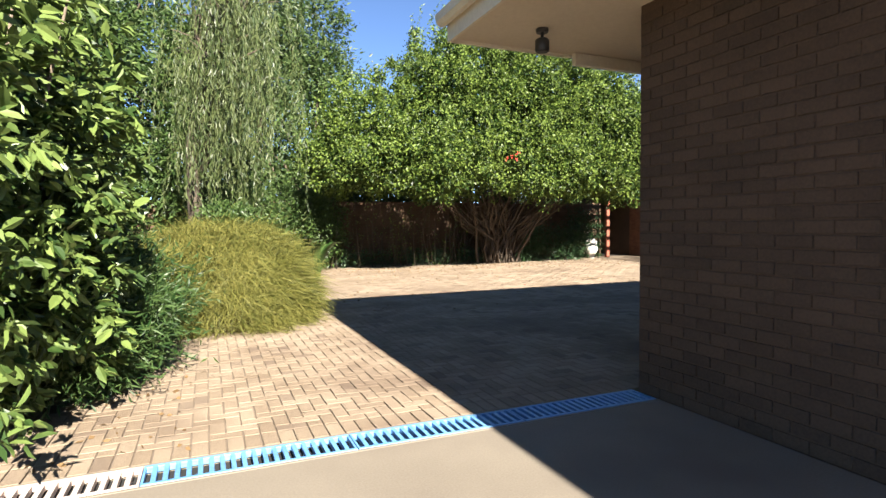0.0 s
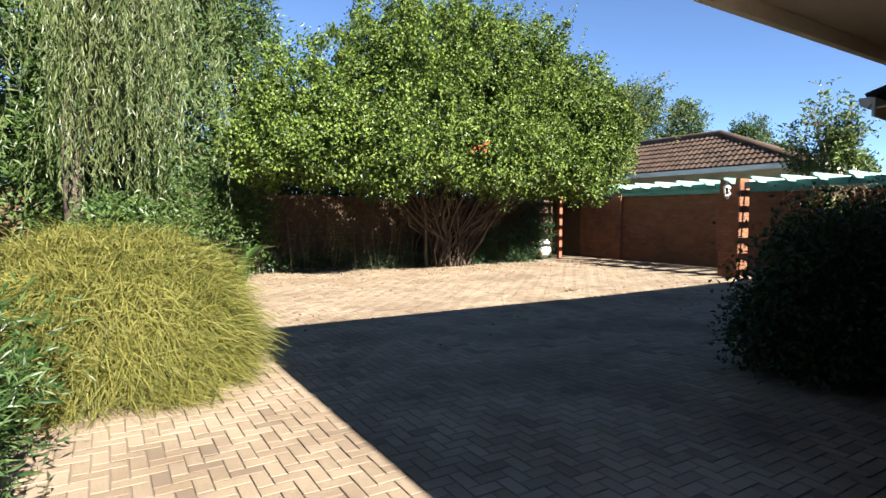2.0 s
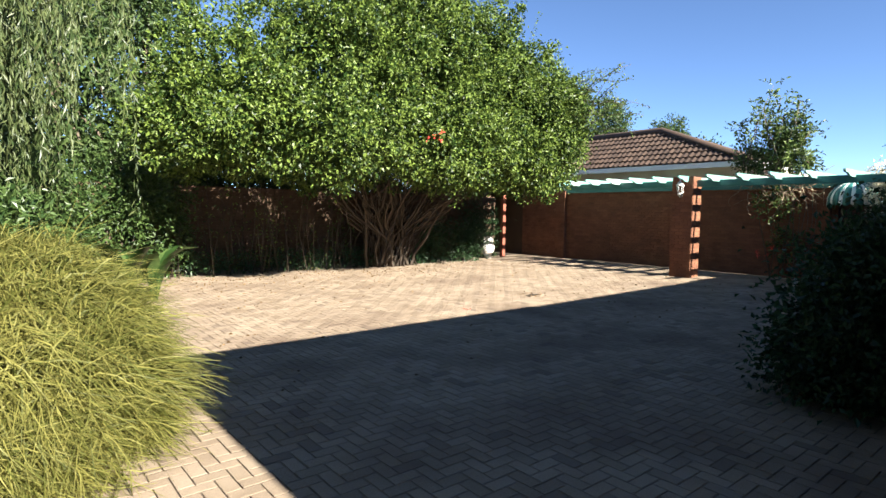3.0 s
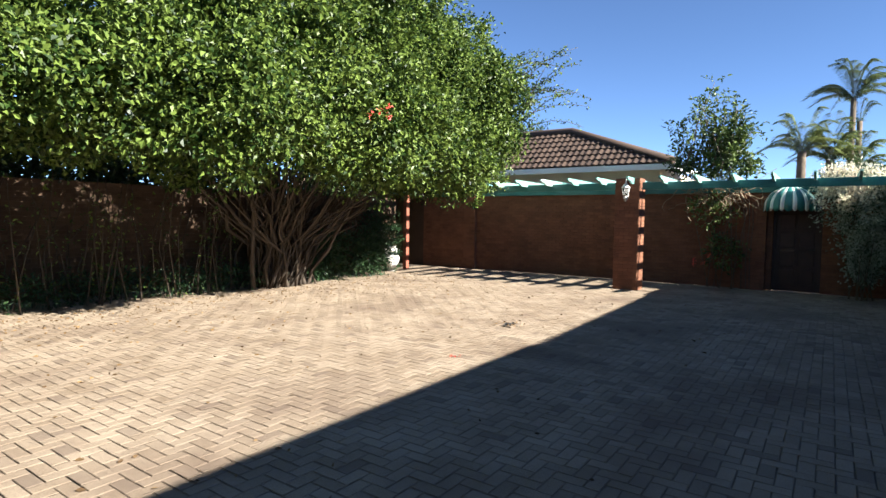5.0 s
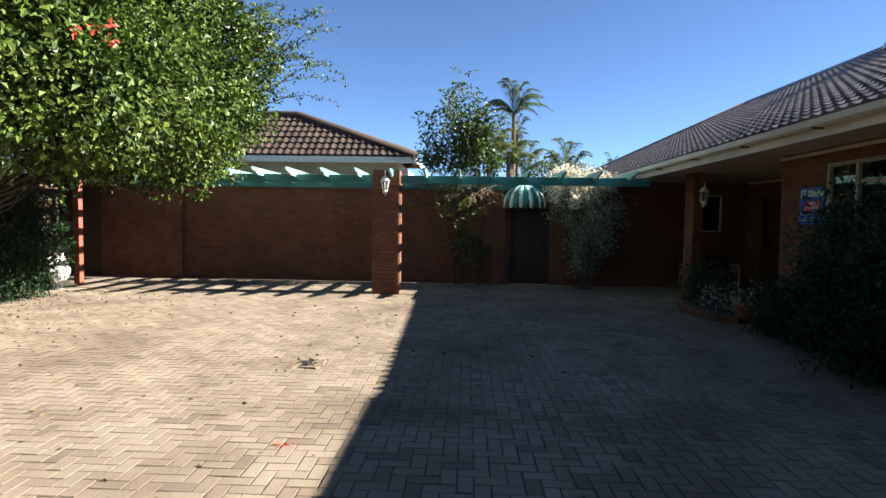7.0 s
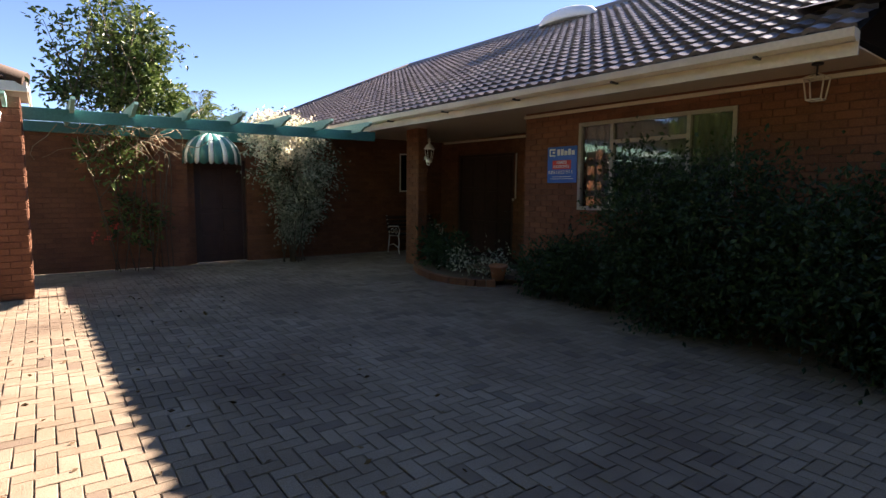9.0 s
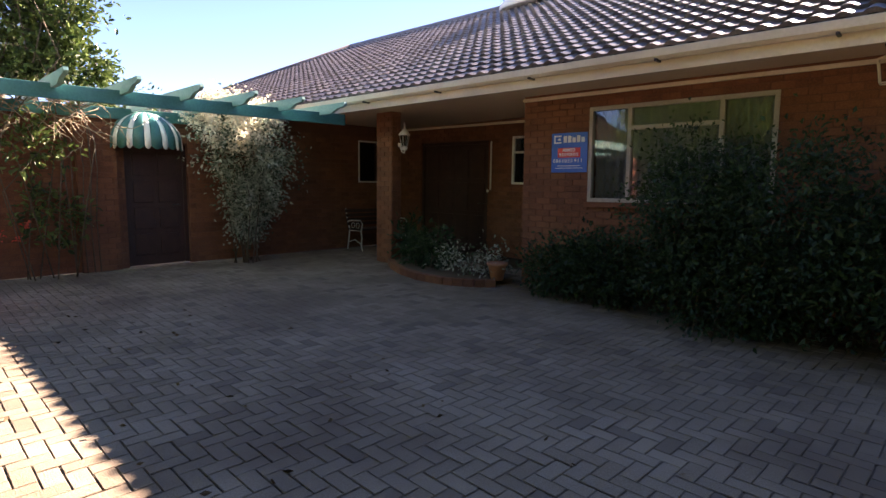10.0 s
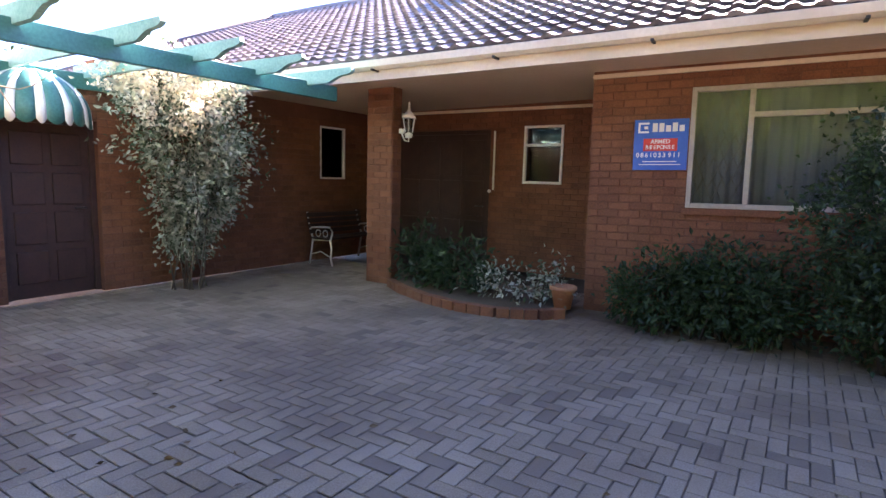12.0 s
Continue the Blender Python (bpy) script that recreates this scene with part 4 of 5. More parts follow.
# ---- plants ----
def shrub(name, label, category, base, blobs, leaf_mat, leaf=(0.07, 0.04), per=4000, clumps=120, clump=0.16, stems=6, stem_r=0.03, shell=0.55, droop=0.2, zmin=0.06, group="", spread=0.9, rough=0.22, clear=None, rounded=False):
    """A shrub: stems from the base into each blob of the crown, and a crown of many small leaves in tufts."""
    t = thing(name, label, category, base, group)
    b = Vector(base)
    for c, r in blobs:
        for k in range(stems):
            bm = bmesh.new()
            top = Vector(c) + Vector((random.uniform(-0.6, 0.6) * r[0], random.uniform(-0.6, 0.6) * r[1], random.uniform(-0.2, 0.5) * r[2]))
            foot = Vector((b.x + (c[0] - b.x) * 0.7 + random.uniform(-0.15, 0.15), b.y + (c[1] - b.y) * 0.7 + random.uniform(-0.15, 0.15), b.z))
            mid = foot.lerp(top, 0.5) + Vector((random.uniform(-0.15, 0.15), random.uniform(-0.15, 0.15), 0.1))
            tube(bm, [foot, mid, top], [stem_r, stem_r * 0.7, stem_r * 0.25], 6)
            part("stem", bm, M_BARK, t)
    P, D = [], []
    for c, r in blobs:
        p, d = clumped(per, clumps, c, r, clump, shell, rough, 1.2, zmin)
        P.append(p)
        D.append(d)
    P, D = np.concatenate(P), np.concatenate(D)
    if clear is not None:
        ok = P[:, 0] < clear
        P, D = P[ok], D[ok]
    part("crown", leaves("crown", P, D, leaf[0], leaf[1], droop, spread, rounded=rounded), leaf_mat, t)
    return t


def whorls(blobs, per, leaves_each, reach, shell=0.45, clear=None, zmin=0.1):
    """Points and directions of leaves that sit in drooping whorls round the ends of many twigs."""
    P, D = [], []
    for c, r in blobs:
        tips, out = blob_points(per, c, r, shell, 0.3, 1.6, zmin)
        twig = unit(out + np.array([0, 0, 0.35]) + 0.5 * RNG.normal(0, 1, out.shape))
        for k in range(leaves_each):
            f = RNG.uniform(0, 1, (len(tips), 1))
            radial = RNG.normal(0, 1, out.shape)
            radial = unit(radial - twig * (radial * twig).sum(1, keepdims=True))
            P.append(tips - twig * reach * f + 0.01 * RNG.normal(0, 1, out.shape))
            D.append(unit(radial + 0.7 * twig))
    P, D = np.concatenate(P), np.concatenate(D)
    if clear is not None:
        ok = P[:, 0] < clear
        P, D = P[ok], D[ok]
    return P, D


# big shrub beside the drive
broad = thing("broadleaf_shrub", "tall green broad-leaved shrub with drooping whorls beside the drive", "shrub", (-1.0, 4.2, -0.05))
BROAD = [((-0.75, 3.4, 1.5), (0.85, 1.3, 1.4)), ((-0.55, 4.6, 1.9), (0.85, 1.2, 1.35)), ((-1.2, 5.2, 2.2), (1.2, 1.3, 1.6)), ((-1.4, 3.4, 2.4), (1.1, 1.4, 1.2)), ((-0.5, 4.6, 0.9), (0.7, 1.0, 0.7)), ((-0.75, 6.4, 1.6), (0.75, 0.9, 1.0))]
for c, r in BROAD:
    for k in range(12):
        foot = Vector((-1.0 + (c[0] + 1.0) * 0.6 + random.uniform(-0.2, 0.2), 4.2 + (c[1] - 4.2) * 0.6 + random.uniform(-0.2, 0.2), -0.05))
        top = Vector(c) + Vector((random.uniform(-0.8, 0.8) * r[0], random.uniform(-0.8, 0.8) * r[1], random.uniform(-0.2, 0.8) * r[2]))
        mid = foot.lerp(top, 0.5) + Vector((random.uniform(-0.2, 0.2), random.uniform(-0.2, 0.2), 0.1))
        bm = bmesh.new()
        tube(bm, [foot, mid, top], [0.03, 0.02, 0.006], 6)
        part("stem", bm, M_BARK, broad)
P, D = whorls(BROAD, 620, 13, 0.2, 0.42, 0.3)
part("crown", leaves("crown", P, D, 0.115, 0.046, 0.45, 0.25, rounded=True), M_BUSH, broad)
# low feathery plant at its foot
shrub("feathery_shrub", "low feathery dark green shrub under the broad-leaved one", "shrub", (-0.2, 5.9, -0.05),
      [((-0.15, 5.7, 0.55), (0.62, 0.75, 0.55)), ((-0.3, 6.6, 0.7), (0.7, 0.7, 0.65)), ((-0.35, 5.0, 0.4), (0.5, 0.6, 0.4))],
      M_CONIFER, (0.10, 0.018), 9000, 120, 0.13, 5, 0.015, 0.45, -0.1)

# grass mound
mound = thing("ornamental_grass", "yellow-green flowing mound of fine ornamental grass", "grass", (1.05, 8.75, -0.05), kind="stuff")


def grass_mound(centre, radii, tufts, each, length):
    """Fine arching blades in tufts: each tuft leans its own way and hangs down over the mound."""
    n = tufts * each
    td = unit(RNG.normal(0, 1, (tufts, 3)))
    td[:, 2] = np.abs(td[:, 2])
    lean = RNG.normal(0, 0.65, (tufts, 3)) * np.array([1, 1, 0.3])
    lift = RNG.uniform(0.8, 1.05, tufts)
    k = np.repeat(np.arange(tufts), each)
    d = unit(td[k] + 0.055 * RNG.normal(0, 1, (n, 3)))
    d[:, 2] = np.abs(d[:, 2])
    flat = np.array(radii) * (lift[k] * RNG.uniform(0.82, 1.0, n))[:, None]
    p = np.array(centre) + np.sign(d) * np.abs(d) ** 0.82 * flat
    out = unit(d / np.array(radii))
    away = unit(out * np.array([1, 1, 0]) + 1e-4)
    fall = unit(np.array([0.1, -0.1, -0.9]) + lean[k] + 0.5 * RNG.normal(0, 1, (n, 3)) + 0.35 * away)
    grow = unit(out * 0.55 + np.array([0, 0, 0.45]) + 0.5 * lean[k] + 0.45 * RNG.normal(0, 1, (n, 3)))
    side = unit(np.cross(out, grow + 0.3 * RNG.normal(0, 1, (n, 3))))
    ln = length * RNG.uniform(0.55, 1.35, (n, 1)) * RNG.uniform(0.75, 1.2, tufts)[k][:, None]
    w = 0.0034 * RNG.uniform(0.7, 1.4, (n, 1))
    a = p
    b = p + grow * ln * 0.22
    c = b + unit(grow + fall * 1.4) * ln * 0.3
    e = c + unit(fall + out * 0.12) * ln * 0.62
    for q in (b, c, e):
        q[:, 2] = np.maximum(q[:, 2], 0.0)
    v = np.stack([a - side * w, a + side * w, b - side * w, b + side * w, c - side * w * 0.8, c + side * w * 0.8, e - side * w * 0.15, e + side * w * 0.15], 1)
    k = 8 * np.arange(n)[:, None]
    q = np.stack([k + np.array([0, 1, 3, 2]), k + np.array([2, 3, 5, 4]), k + np.array([4, 5, 7, 6])], 1)
    return np_mesh("blades", v, q, True)


part("blades", grass_mound((0.9, 8.75, 0.0), (1.33, 1.6, 1.42), 3200, 24, 0.36), M_GRASS, mound)
bm = bmesh.new()
bmesh.ops.create_icosphere(bm, subdivisions=4, radius=1.0)
for v in bm.verts:
    v.co = Vector((0.88, 8.75, 0.0)) + Vector((v.co.x * 1.05, v.co.y * 1.28, max(v.co.z, -0.05) * 1.15)) * (1 + 0.08 * noise.noise(v.co * 3))
part("core", bm, M_SOIL, mound)


def strap_plant(name, label, at, n, length, width, mat_, lean=0.6):
    t = thing(name, label, "plant", at)
    V, Q = [], []
    for k in range(n):
        a = random.uniform(0, 6.28)
        ln = length * random.uniform(0.7, 1.15)
        d = Vector((math.cos(a), math.sin(a), 0))
        s = Vector((-d.y, d.x, 0))
        for j in range(6):
            f = j / 5
            p = Vector(at) + d * ln * lean * f**1.6 + Vector((0, 0, ln * (f - 0.45 * f**2.5)))
            w = width * math.sin(math.pi * min(0.12 + f * 0.88, 0.985)) * 0.5
            V += [p - s * w + Vector((0, 0, w * 0.4)), p, p + s * w + Vector((0, 0, w * 0.4))]
        o = k * 18
        for j in range(5):
            for c in (0, 1):
                Q.append((o + 3 * j + c, o + 3 * j + c + 1, o + 3 * j + 4 + c, o + 3 * j + 3 + c))
    part("leaves", np_mesh("leaves", V, Q, True), mat_, t)
    return t


strap_plant("strelitzia", "clump of upright broad strap leaves behind the grass", (2.6, 12.6, -0.05), 22, 1.9, 0.22, M_STRAP, 0.35)
strap_plant("strelitzia", "clump of upright broad strap leaves behind the grass", (3.3, 14.2, -0.05), 16, 1.7, 0.2, M_STRAP, 0.4)

# long flowering hedge against the back wall
hedge = thing("flowering_hedge", "huge overhanging green flowering hedge with bare tangled stems", "hedge", (10.0, 17.2, -0.05))
HB = [((5.2, 15.6, 3.9), (1.8, 2.3, 1.7)), ((7.0, 14.9, 4.2), (2.0, 2.4, 2.1)), ((9.0, 14.9, 4.5), (2.2, 2.4, 2.3)), ((11.0, 15.0, 4.4), (2.1, 2.3, 2.2)), ((12.8, 15.2, 3.9), (1.8, 2.0, 1.8)), ((8.2, 15.6, 5.8), (2.4, 2.0, 1.6)), ((10.6, 15.6, 5.8), (2.3, 1.9, 1.5)), ((12.3, 15.3, 5.0), (1.5, 1.6, 1.2)), ((6.4, 13.9, 3.2), (1.5, 1.3, 1.0)), ((13.6, 15.4, 3.2), (1.1, 1.5, 1.0)), ((9.5, 13.8, 3.2), (1.8, 1.2, 1.0)), ((11.8, 14.2, 3.0), (1.5, 1.2, 0.9)), ((13.9, 14.7, 3.5), (1.2, 1.3, 1.3)), ((4.4, 14.9, 3.2), (1.2, 1.4, 1.1)), ((13.2, 13.7, 4.2), (0.9, 0.9, 1.2)), ((12.9, 15.0, 5.2), (1.2, 1.4, 1.2)), ((14.6, 17.0, 3.0), (0.9, 0.9, 0.8))]
P, D = [], []
for c, r in HB:
    p, d = clumped(int(11000 * r[0]), 330, c, r, 0.11, 0.5, 0.42, 1.7)
    ok = p[:, 2] > 2.3 + 0.3 * np.sin(p[:, 0] * 1.7) * np.cos(p[:, 1] * 1.3) + RNG.uniform(-0.35, 0.15, len(p))
    p, d = p[ok], d[ok]
    P.append(p)
    D.append(d)
part("crown", leaves("crown", np.concatenate(P), np.concatenate(D), 0.09, 0.058, 0.2, 0.9, 0.35), M_HEDGE, hedge)
for k in range(120):
    fx = random.choice([10.2, 9.9, 10.5, 10.3, 10.1]) + random.gauss(0, 0.3)
    f = Vector((fx, 17.4 + random.uniform(-0.35, 0.4), -0.03))
    a = random.uniform(-0.8, 0.8) if k % 7 else random.choice((-1, 1)) * random.uniform(0.9, 1.7)
    m1 = f + Vector((a * 0.35, random.uniform(-0.5, 0.1), random.uniform(0.8, 1.1)))
    m2 = m1 + Vector((a * 0.8 + random.uniform(-0.2, 0.2), random.uniform(-0.9, 0.1), random.uniform(0.6, 0.9)))
    e = m2 + Vector((a * 0.9, random.uniform(-1.0, 0.2), random.uniform(0.6, 1.2)))
    bm = bmesh.new()
    w = [Vector((random.gauss(0, 0.09), random.gauss(0, 0.09), random.gauss(0, 0.05))) for _ in range(4)]
    pts = [f, f.lerp(m1, 0.5) + w[0], m1, m1.lerp(m2, 0.5) + w[1], m2 + w[2], m2.lerp(e, 0.5) + w[3], e]
    r0 = random.choice((0.02, 0.028, 0.035, 0.055))
    tube(bm, pts, [r0, r0 * 0.9, r0 * 0.8, r0 * 0.7, r0 * 0.6, r0 * 0.4, r0 * 0.2], 5)
    part("stem", bm, M_STEM, hedge)
# thin shoots above the crown
V = []
for k in range(90):
    c, r = random.choice(HB[1:7])
    b = Vector((c[0] + random.uniform(-0.7, 0.9) * r[0], c[1] + random.uniform(-0.6, 0.6) * r[1], c[2] + r[2] * 0.75))
    d = Vector((random.uniform(-0.2, 0.5), random.uniform(-0.3, 0.3), 1)).normalized()
    for j in range(34):
        V.append(b + d * 0.95 * j / 34 + Vector((random.gauss(0, 0.03), random.gauss(0, 0.03), 0)))
for k in range(34):
    b = Vector((13.4 + random.uniform(-0.5, 0.4), 13.4 + random.uniform(-0.5, 0.6), 4.2 + random.uniform(-0.7, 0.8)))
    d = Vector((random.uniform(0.0, 0.6), random.uniform(-1.0, -0.4), random.uniform(-0.2, 0.7))).normalized()
    ln = random.uniform(0.8, 1.7)
    line = [b + d * ln * f + Vector((0, 0, 0.22 * math.sin(3.0 * f))) for f in (0, 0.25, 0.5, 0.75, 1.0)]
    bm = bmesh.new()
    tube(bm, line, [0.009, 0.008, 0.006, 0.005, 0.003], 4)
    part("twig", bm, M_STEM, hedge)
    for j in range(44):
        f = random.uniform(0.1, 1.0)
        V.append(b + d * ln * f + Vector((random.gauss(0, 0.04), random.gauss(0, 0.04), 0.22 * math.sin(3.0 * f) + random.gauss(0, 0.03))))
V = np.array([tuple(v) for v in V])
tagged(part("fine_growth", leaves("fine_growth", V, unit(RNG.normal(0, 1, V.shape)), 0.07, 0.04, 0.0, 0.6), M_HEDGE, hedge), kind="stuff")
# undergrowth in the shade of the hedge
P, D = [], []
for x in np.arange(4.8, 15.7, 0.5):
    high = 0.35 if x < 11.6 else random.uniform(0.7, 1.0)
    high, back = (1.2, 0.7) if x > 14.0 else (high, 0.0)
    p, d = blob_points(1100 if x > 11 else 260, (x, 17.6 + back + random.uniform(-0.2, 0.3) * (x < 14), high * 0.8), (0.55, 0.4 if x < 14 else 0.2, high), 0.2, 0.3, 1.2, 0.0)
    P.append(p)
    D.append(d)
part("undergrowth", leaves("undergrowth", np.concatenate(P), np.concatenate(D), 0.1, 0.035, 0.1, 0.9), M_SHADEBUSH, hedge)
# thin bare suckers before the wall, with a few leaves on them
V = []
for k in range(70):
    x = random.uniform(3.6, 9.4)
    f = Vector((x, 17.7 + random.uniform(-0.5, 0.7), -0.05))
    h = random.uniform(1.2, 2.6)
    m = f + Vector((random.gauss(0, 0.12), random.gauss(0, 0.1), h * 0.5))
    e = m + Vector((random.gauss(0, 0.25), random.uniform(-0.5, 0.1), h * 0.5))
    bm = bmesh.new()
    tube(bm, [f, m, e], [0.013, 0.01, 0.006], 5)
    part("sucker", bm, M_STEM, hedge)
    for j in range(random.randint(8, 26)):
        q = f.lerp(m, random.random()) if j % 2 else m.lerp(e, random.random())
        V.append(tuple(q + Vector((random.gauss(0, 0.07), random.gauss(0, 0.07), random.gauss(0, 0.04)))))
V = np.array(V)
tagged(part("sparse_leaves", leaves("sparse_leaves", V, unit(RNG.normal(0, 1, V.shape)), 0.08, 0.04, 0.2, 0.6), M_HEDGE, hedge), kind="stuff")
for k in range(4):
    fl = RNG.normal(0, 0.02, (7, 3)) + np.array([7.98, 12.3, 3.1]) + RNG.normal(0, 0.07, 3)
    part("flower", leaves("flower", fl, unit(RNG.normal(0, 1, fl.shape)), 0.055, 0.035), M_FLOWER, hedge, "red trumpet flower")

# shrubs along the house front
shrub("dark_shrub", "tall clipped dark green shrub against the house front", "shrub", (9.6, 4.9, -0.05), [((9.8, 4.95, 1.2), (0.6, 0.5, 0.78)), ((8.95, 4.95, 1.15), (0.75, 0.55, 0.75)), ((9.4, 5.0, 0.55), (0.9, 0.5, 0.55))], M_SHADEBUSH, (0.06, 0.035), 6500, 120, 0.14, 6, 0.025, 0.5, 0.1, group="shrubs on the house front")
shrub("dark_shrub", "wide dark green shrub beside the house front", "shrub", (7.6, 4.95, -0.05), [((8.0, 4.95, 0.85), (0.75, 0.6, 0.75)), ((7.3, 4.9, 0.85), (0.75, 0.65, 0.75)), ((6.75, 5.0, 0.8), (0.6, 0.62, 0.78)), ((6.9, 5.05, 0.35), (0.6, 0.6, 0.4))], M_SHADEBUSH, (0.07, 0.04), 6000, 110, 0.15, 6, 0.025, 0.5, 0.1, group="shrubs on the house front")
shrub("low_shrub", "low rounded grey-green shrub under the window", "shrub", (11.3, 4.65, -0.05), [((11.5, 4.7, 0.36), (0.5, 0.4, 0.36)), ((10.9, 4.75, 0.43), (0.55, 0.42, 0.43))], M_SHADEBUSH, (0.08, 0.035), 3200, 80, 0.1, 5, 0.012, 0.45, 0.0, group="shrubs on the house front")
shrub("porch_plant", "dark leafy plant in the porch flower bed", "plant", (14.4, 4.6, 0.1), [((14.6, 4.55, 0.42), (0.35, 0.25, 0.32)), ((13.9, 4.75, 0.38), (0.4, 0.3, 0.28))], M_SHADEBUSH, (0.11, 0.05), 700, 40, 0.1, 4, 0.01, 0.4, 0.1, 0.14)
shrub("porch_plant", "pale flowering plant in the porch flower bed", "plant", (13.0, 4.75, 0.1), [((13.2, 4.9, 0.3), (0.35, 0.25, 0.2)), ((12.75, 4.65, 0.3), (0.25, 0.25, 0.2))], M_VARIEG, (0.07, 0.035), 260, 26, 0.09, 4, 0.01, 0.4, 0.1, 0.14)
# variegated shrub with cream blossom beside the garden door
vs = shrub("variegated_shrub", "grey-green variegated shrub with cream blossom beside the garden door", "shrub", (16.95, 6.55, -0.05), [((16.75, 6.4, 1.8), (0.55, 0.7, 0.55)), ((16.85, 6.3, 1.2), (0.42, 0.48, 0.5)), ((16.8, 6.6, 2.4), (0.6, 0.75, 0.42)), ((16.95, 6.4, 0.75), (0.14, 0.18, 0.3))], M_VARIEG, (0.07, 0.036), 3300, 110, 0.1, 4, 0.012, 0.35, 0.1, rough=0.4, rounded=True)
p, d = clumped(2600, 80, (16.7, 6.7, 2.55), (0.55, 0.7, 0.3), 0.08, 0.6)
p2, d2 = clumped(900, 26, (16.35, 6.85, 2.2), (0.22, 0.42, 0.3), 0.06, 0.6)
p, d = np.concatenate([p, p2]), np.concatenate([d, d2])
part("blossom", leaves("blossom", p, d, 0.06, 0.04), M_BLOSSOM, vs, "cream blossom clusters")

# climber over the pergola and its tall sprays
cl = thing("pergola_climber", "leafy climber with bare vines hanging through the pergola", "climber", (17.1, 9.3, -0.05))
bm = bmesh.new()
tips = []
for k in range(9):
    f = Vector((17.15 + random.uniform(-0.15, 0.1), 9.25 + random.uniform(-0.35, 0.35), -0.03))
    m = Vector((f.x + random.uniform(-0.2, 0.1), f.y + random.uniform(-0.5, 0.5), random.uniform(1.2, 2.0)))
    e = Vector((16.8 + random.uniform(-0.5, 0.5), 9.1 + random.uniform(-1.3, 1.0), random.uniform(2.6, 3.3)))
    tube(bm, [f, m, e], [0.011, 0.009, 0.006], 5)
    tips.append(e)
for k in range(6):
    e = Vector((16.6 + random.uniform(-0.3, 0.3), 9.4 + random.uniform(-0.4, 0.4), random.uniform(3.2, 3.8)))
    tube(bm, [random.choice(tips), e], [0.012, 0.005], 5)
    tips.append(e)
for y, h in ((8.62, 2.1), (8.7, 2.2), (8.8, 1.9)):
    tube(bm, [(17.3, y, -0.02), (17.31, y + 0.02, 0.8), (17.3, y - 0.03, 1.6), (17.28, y, h)], 0.008, 5)
part("vines", bm, M_BARK, cl)
for k in range(60):
    q = Vector((random.uniform(16.5, 17.35), random.uniform(8.6, 10.3), random.uniform(2.2, 2.75)))
    d = Vector((random.gauss(0, 0.5), random.gauss(0, 0.8), random.gauss(-0.2, 0.4))).normalized()
    line = [q]
    for j in range(6):
        d = (d + Vector((random.gauss(0, 0.45), random.gauss(0, 0.45), random.gauss(-0.12, 0.4)))).normalized()
        q = q + d * 0.13
        line.append(Vector((min(q.x, 17.41), q.y, q.z)))
    bm = bmesh.new()
    tube(bm, line, [0.008, 0.008, 0.007, 0.006, 0.005, 0.004, 0.003], 5)
    part("dry_vine", bm, M_VINE, cl, "pale dry curling vine" if k == 0 else "")
P, D = [], []
for c, r, n in (((16.8, 9.15, 2.95), (0.55, 0.75, 0.35), 1500), ((16.75, 9.1, 3.45), (0.4, 0.5, 0.45), 750), ((16.9, 10.1, 3.1), (0.4, 0.4, 0.35), 700), ((17.1, 9.5, 1.9), (0.2, 0.55, 0.5), 420), ((17.2, 9.2, 0.9), (0.15, 0.5, 0.5), 380)):
    p, d = clumped(n, 60, c, r, 0.075, 0.3, 0.35)
    P.append(p)
    D.append(d)
for k in range(26):
    f = Vector((16.75 + random.uniform(-0.3, 0.3), 9.4 + random.gauss(0, 0.4), random.uniform(2.7, 3.3)))
    h = (1.9 if k < 3 else random.uniform(0.6, 1.4)) * (1.0 if k > 2 else random.uniform(0.9, 1.05))
    y = 9.42 - f.y if k < 3 else random.gauss(0, 0.28)
    e = Vector((f.x + random.gauss(0, 0.12), f.y + y, f.z + h))
    bm = bmesh.new()
    m = f.lerp(e, 0.5) + Vector((random.gauss(0, 0.05), random.gauss(0, 0.05), 0))
    tube(bm, [f, m, e], [0.012, 0.009, 0.004], 5)
    part("spray", bm, M_BARK, cl)
    for j in range(7):
        g = 0.25 + 0.75 * j / 6
        q = f.lerp(m, g * 2) if g < 0.5 else m.lerp(e, g * 2 - 1)
        for sgn in (-1, 1):
            ang = random.uniform(0, 3.14)
            arm = Vector((math.cos(ang) * sgn, math.sin(ang) * sgn, 0.5)).normalized()
            for i in range(8):
                P.append(np.array([tuple(q + arm * (0.04 + 0.035 * i))]))
                D.append(np.array([tuple((arm + Vector((random.gauss(0, 0.5), random.gauss(0, 0.5), random.gauss(0, 0.4)))).normalized())]))
part("crown", leaves("crown", np.concatenate(P), np.concatenate(D), 0.10, 0.045, 0.1, 0.8, rounded=True), M_BUSH, cl)
for k in range(4):
    pf = RNG.normal(0, 0.02, (8, 3)) + np.array([17.1, 9.6, 0.75]) + RNG.normal(0, 0.12, 3)
    part("flower", leaves("flower", pf, unit(RNG.normal(0, 1, pf.shape)), 0.06, 0.045), M_FLOWER, cl, "small pink-red flower")


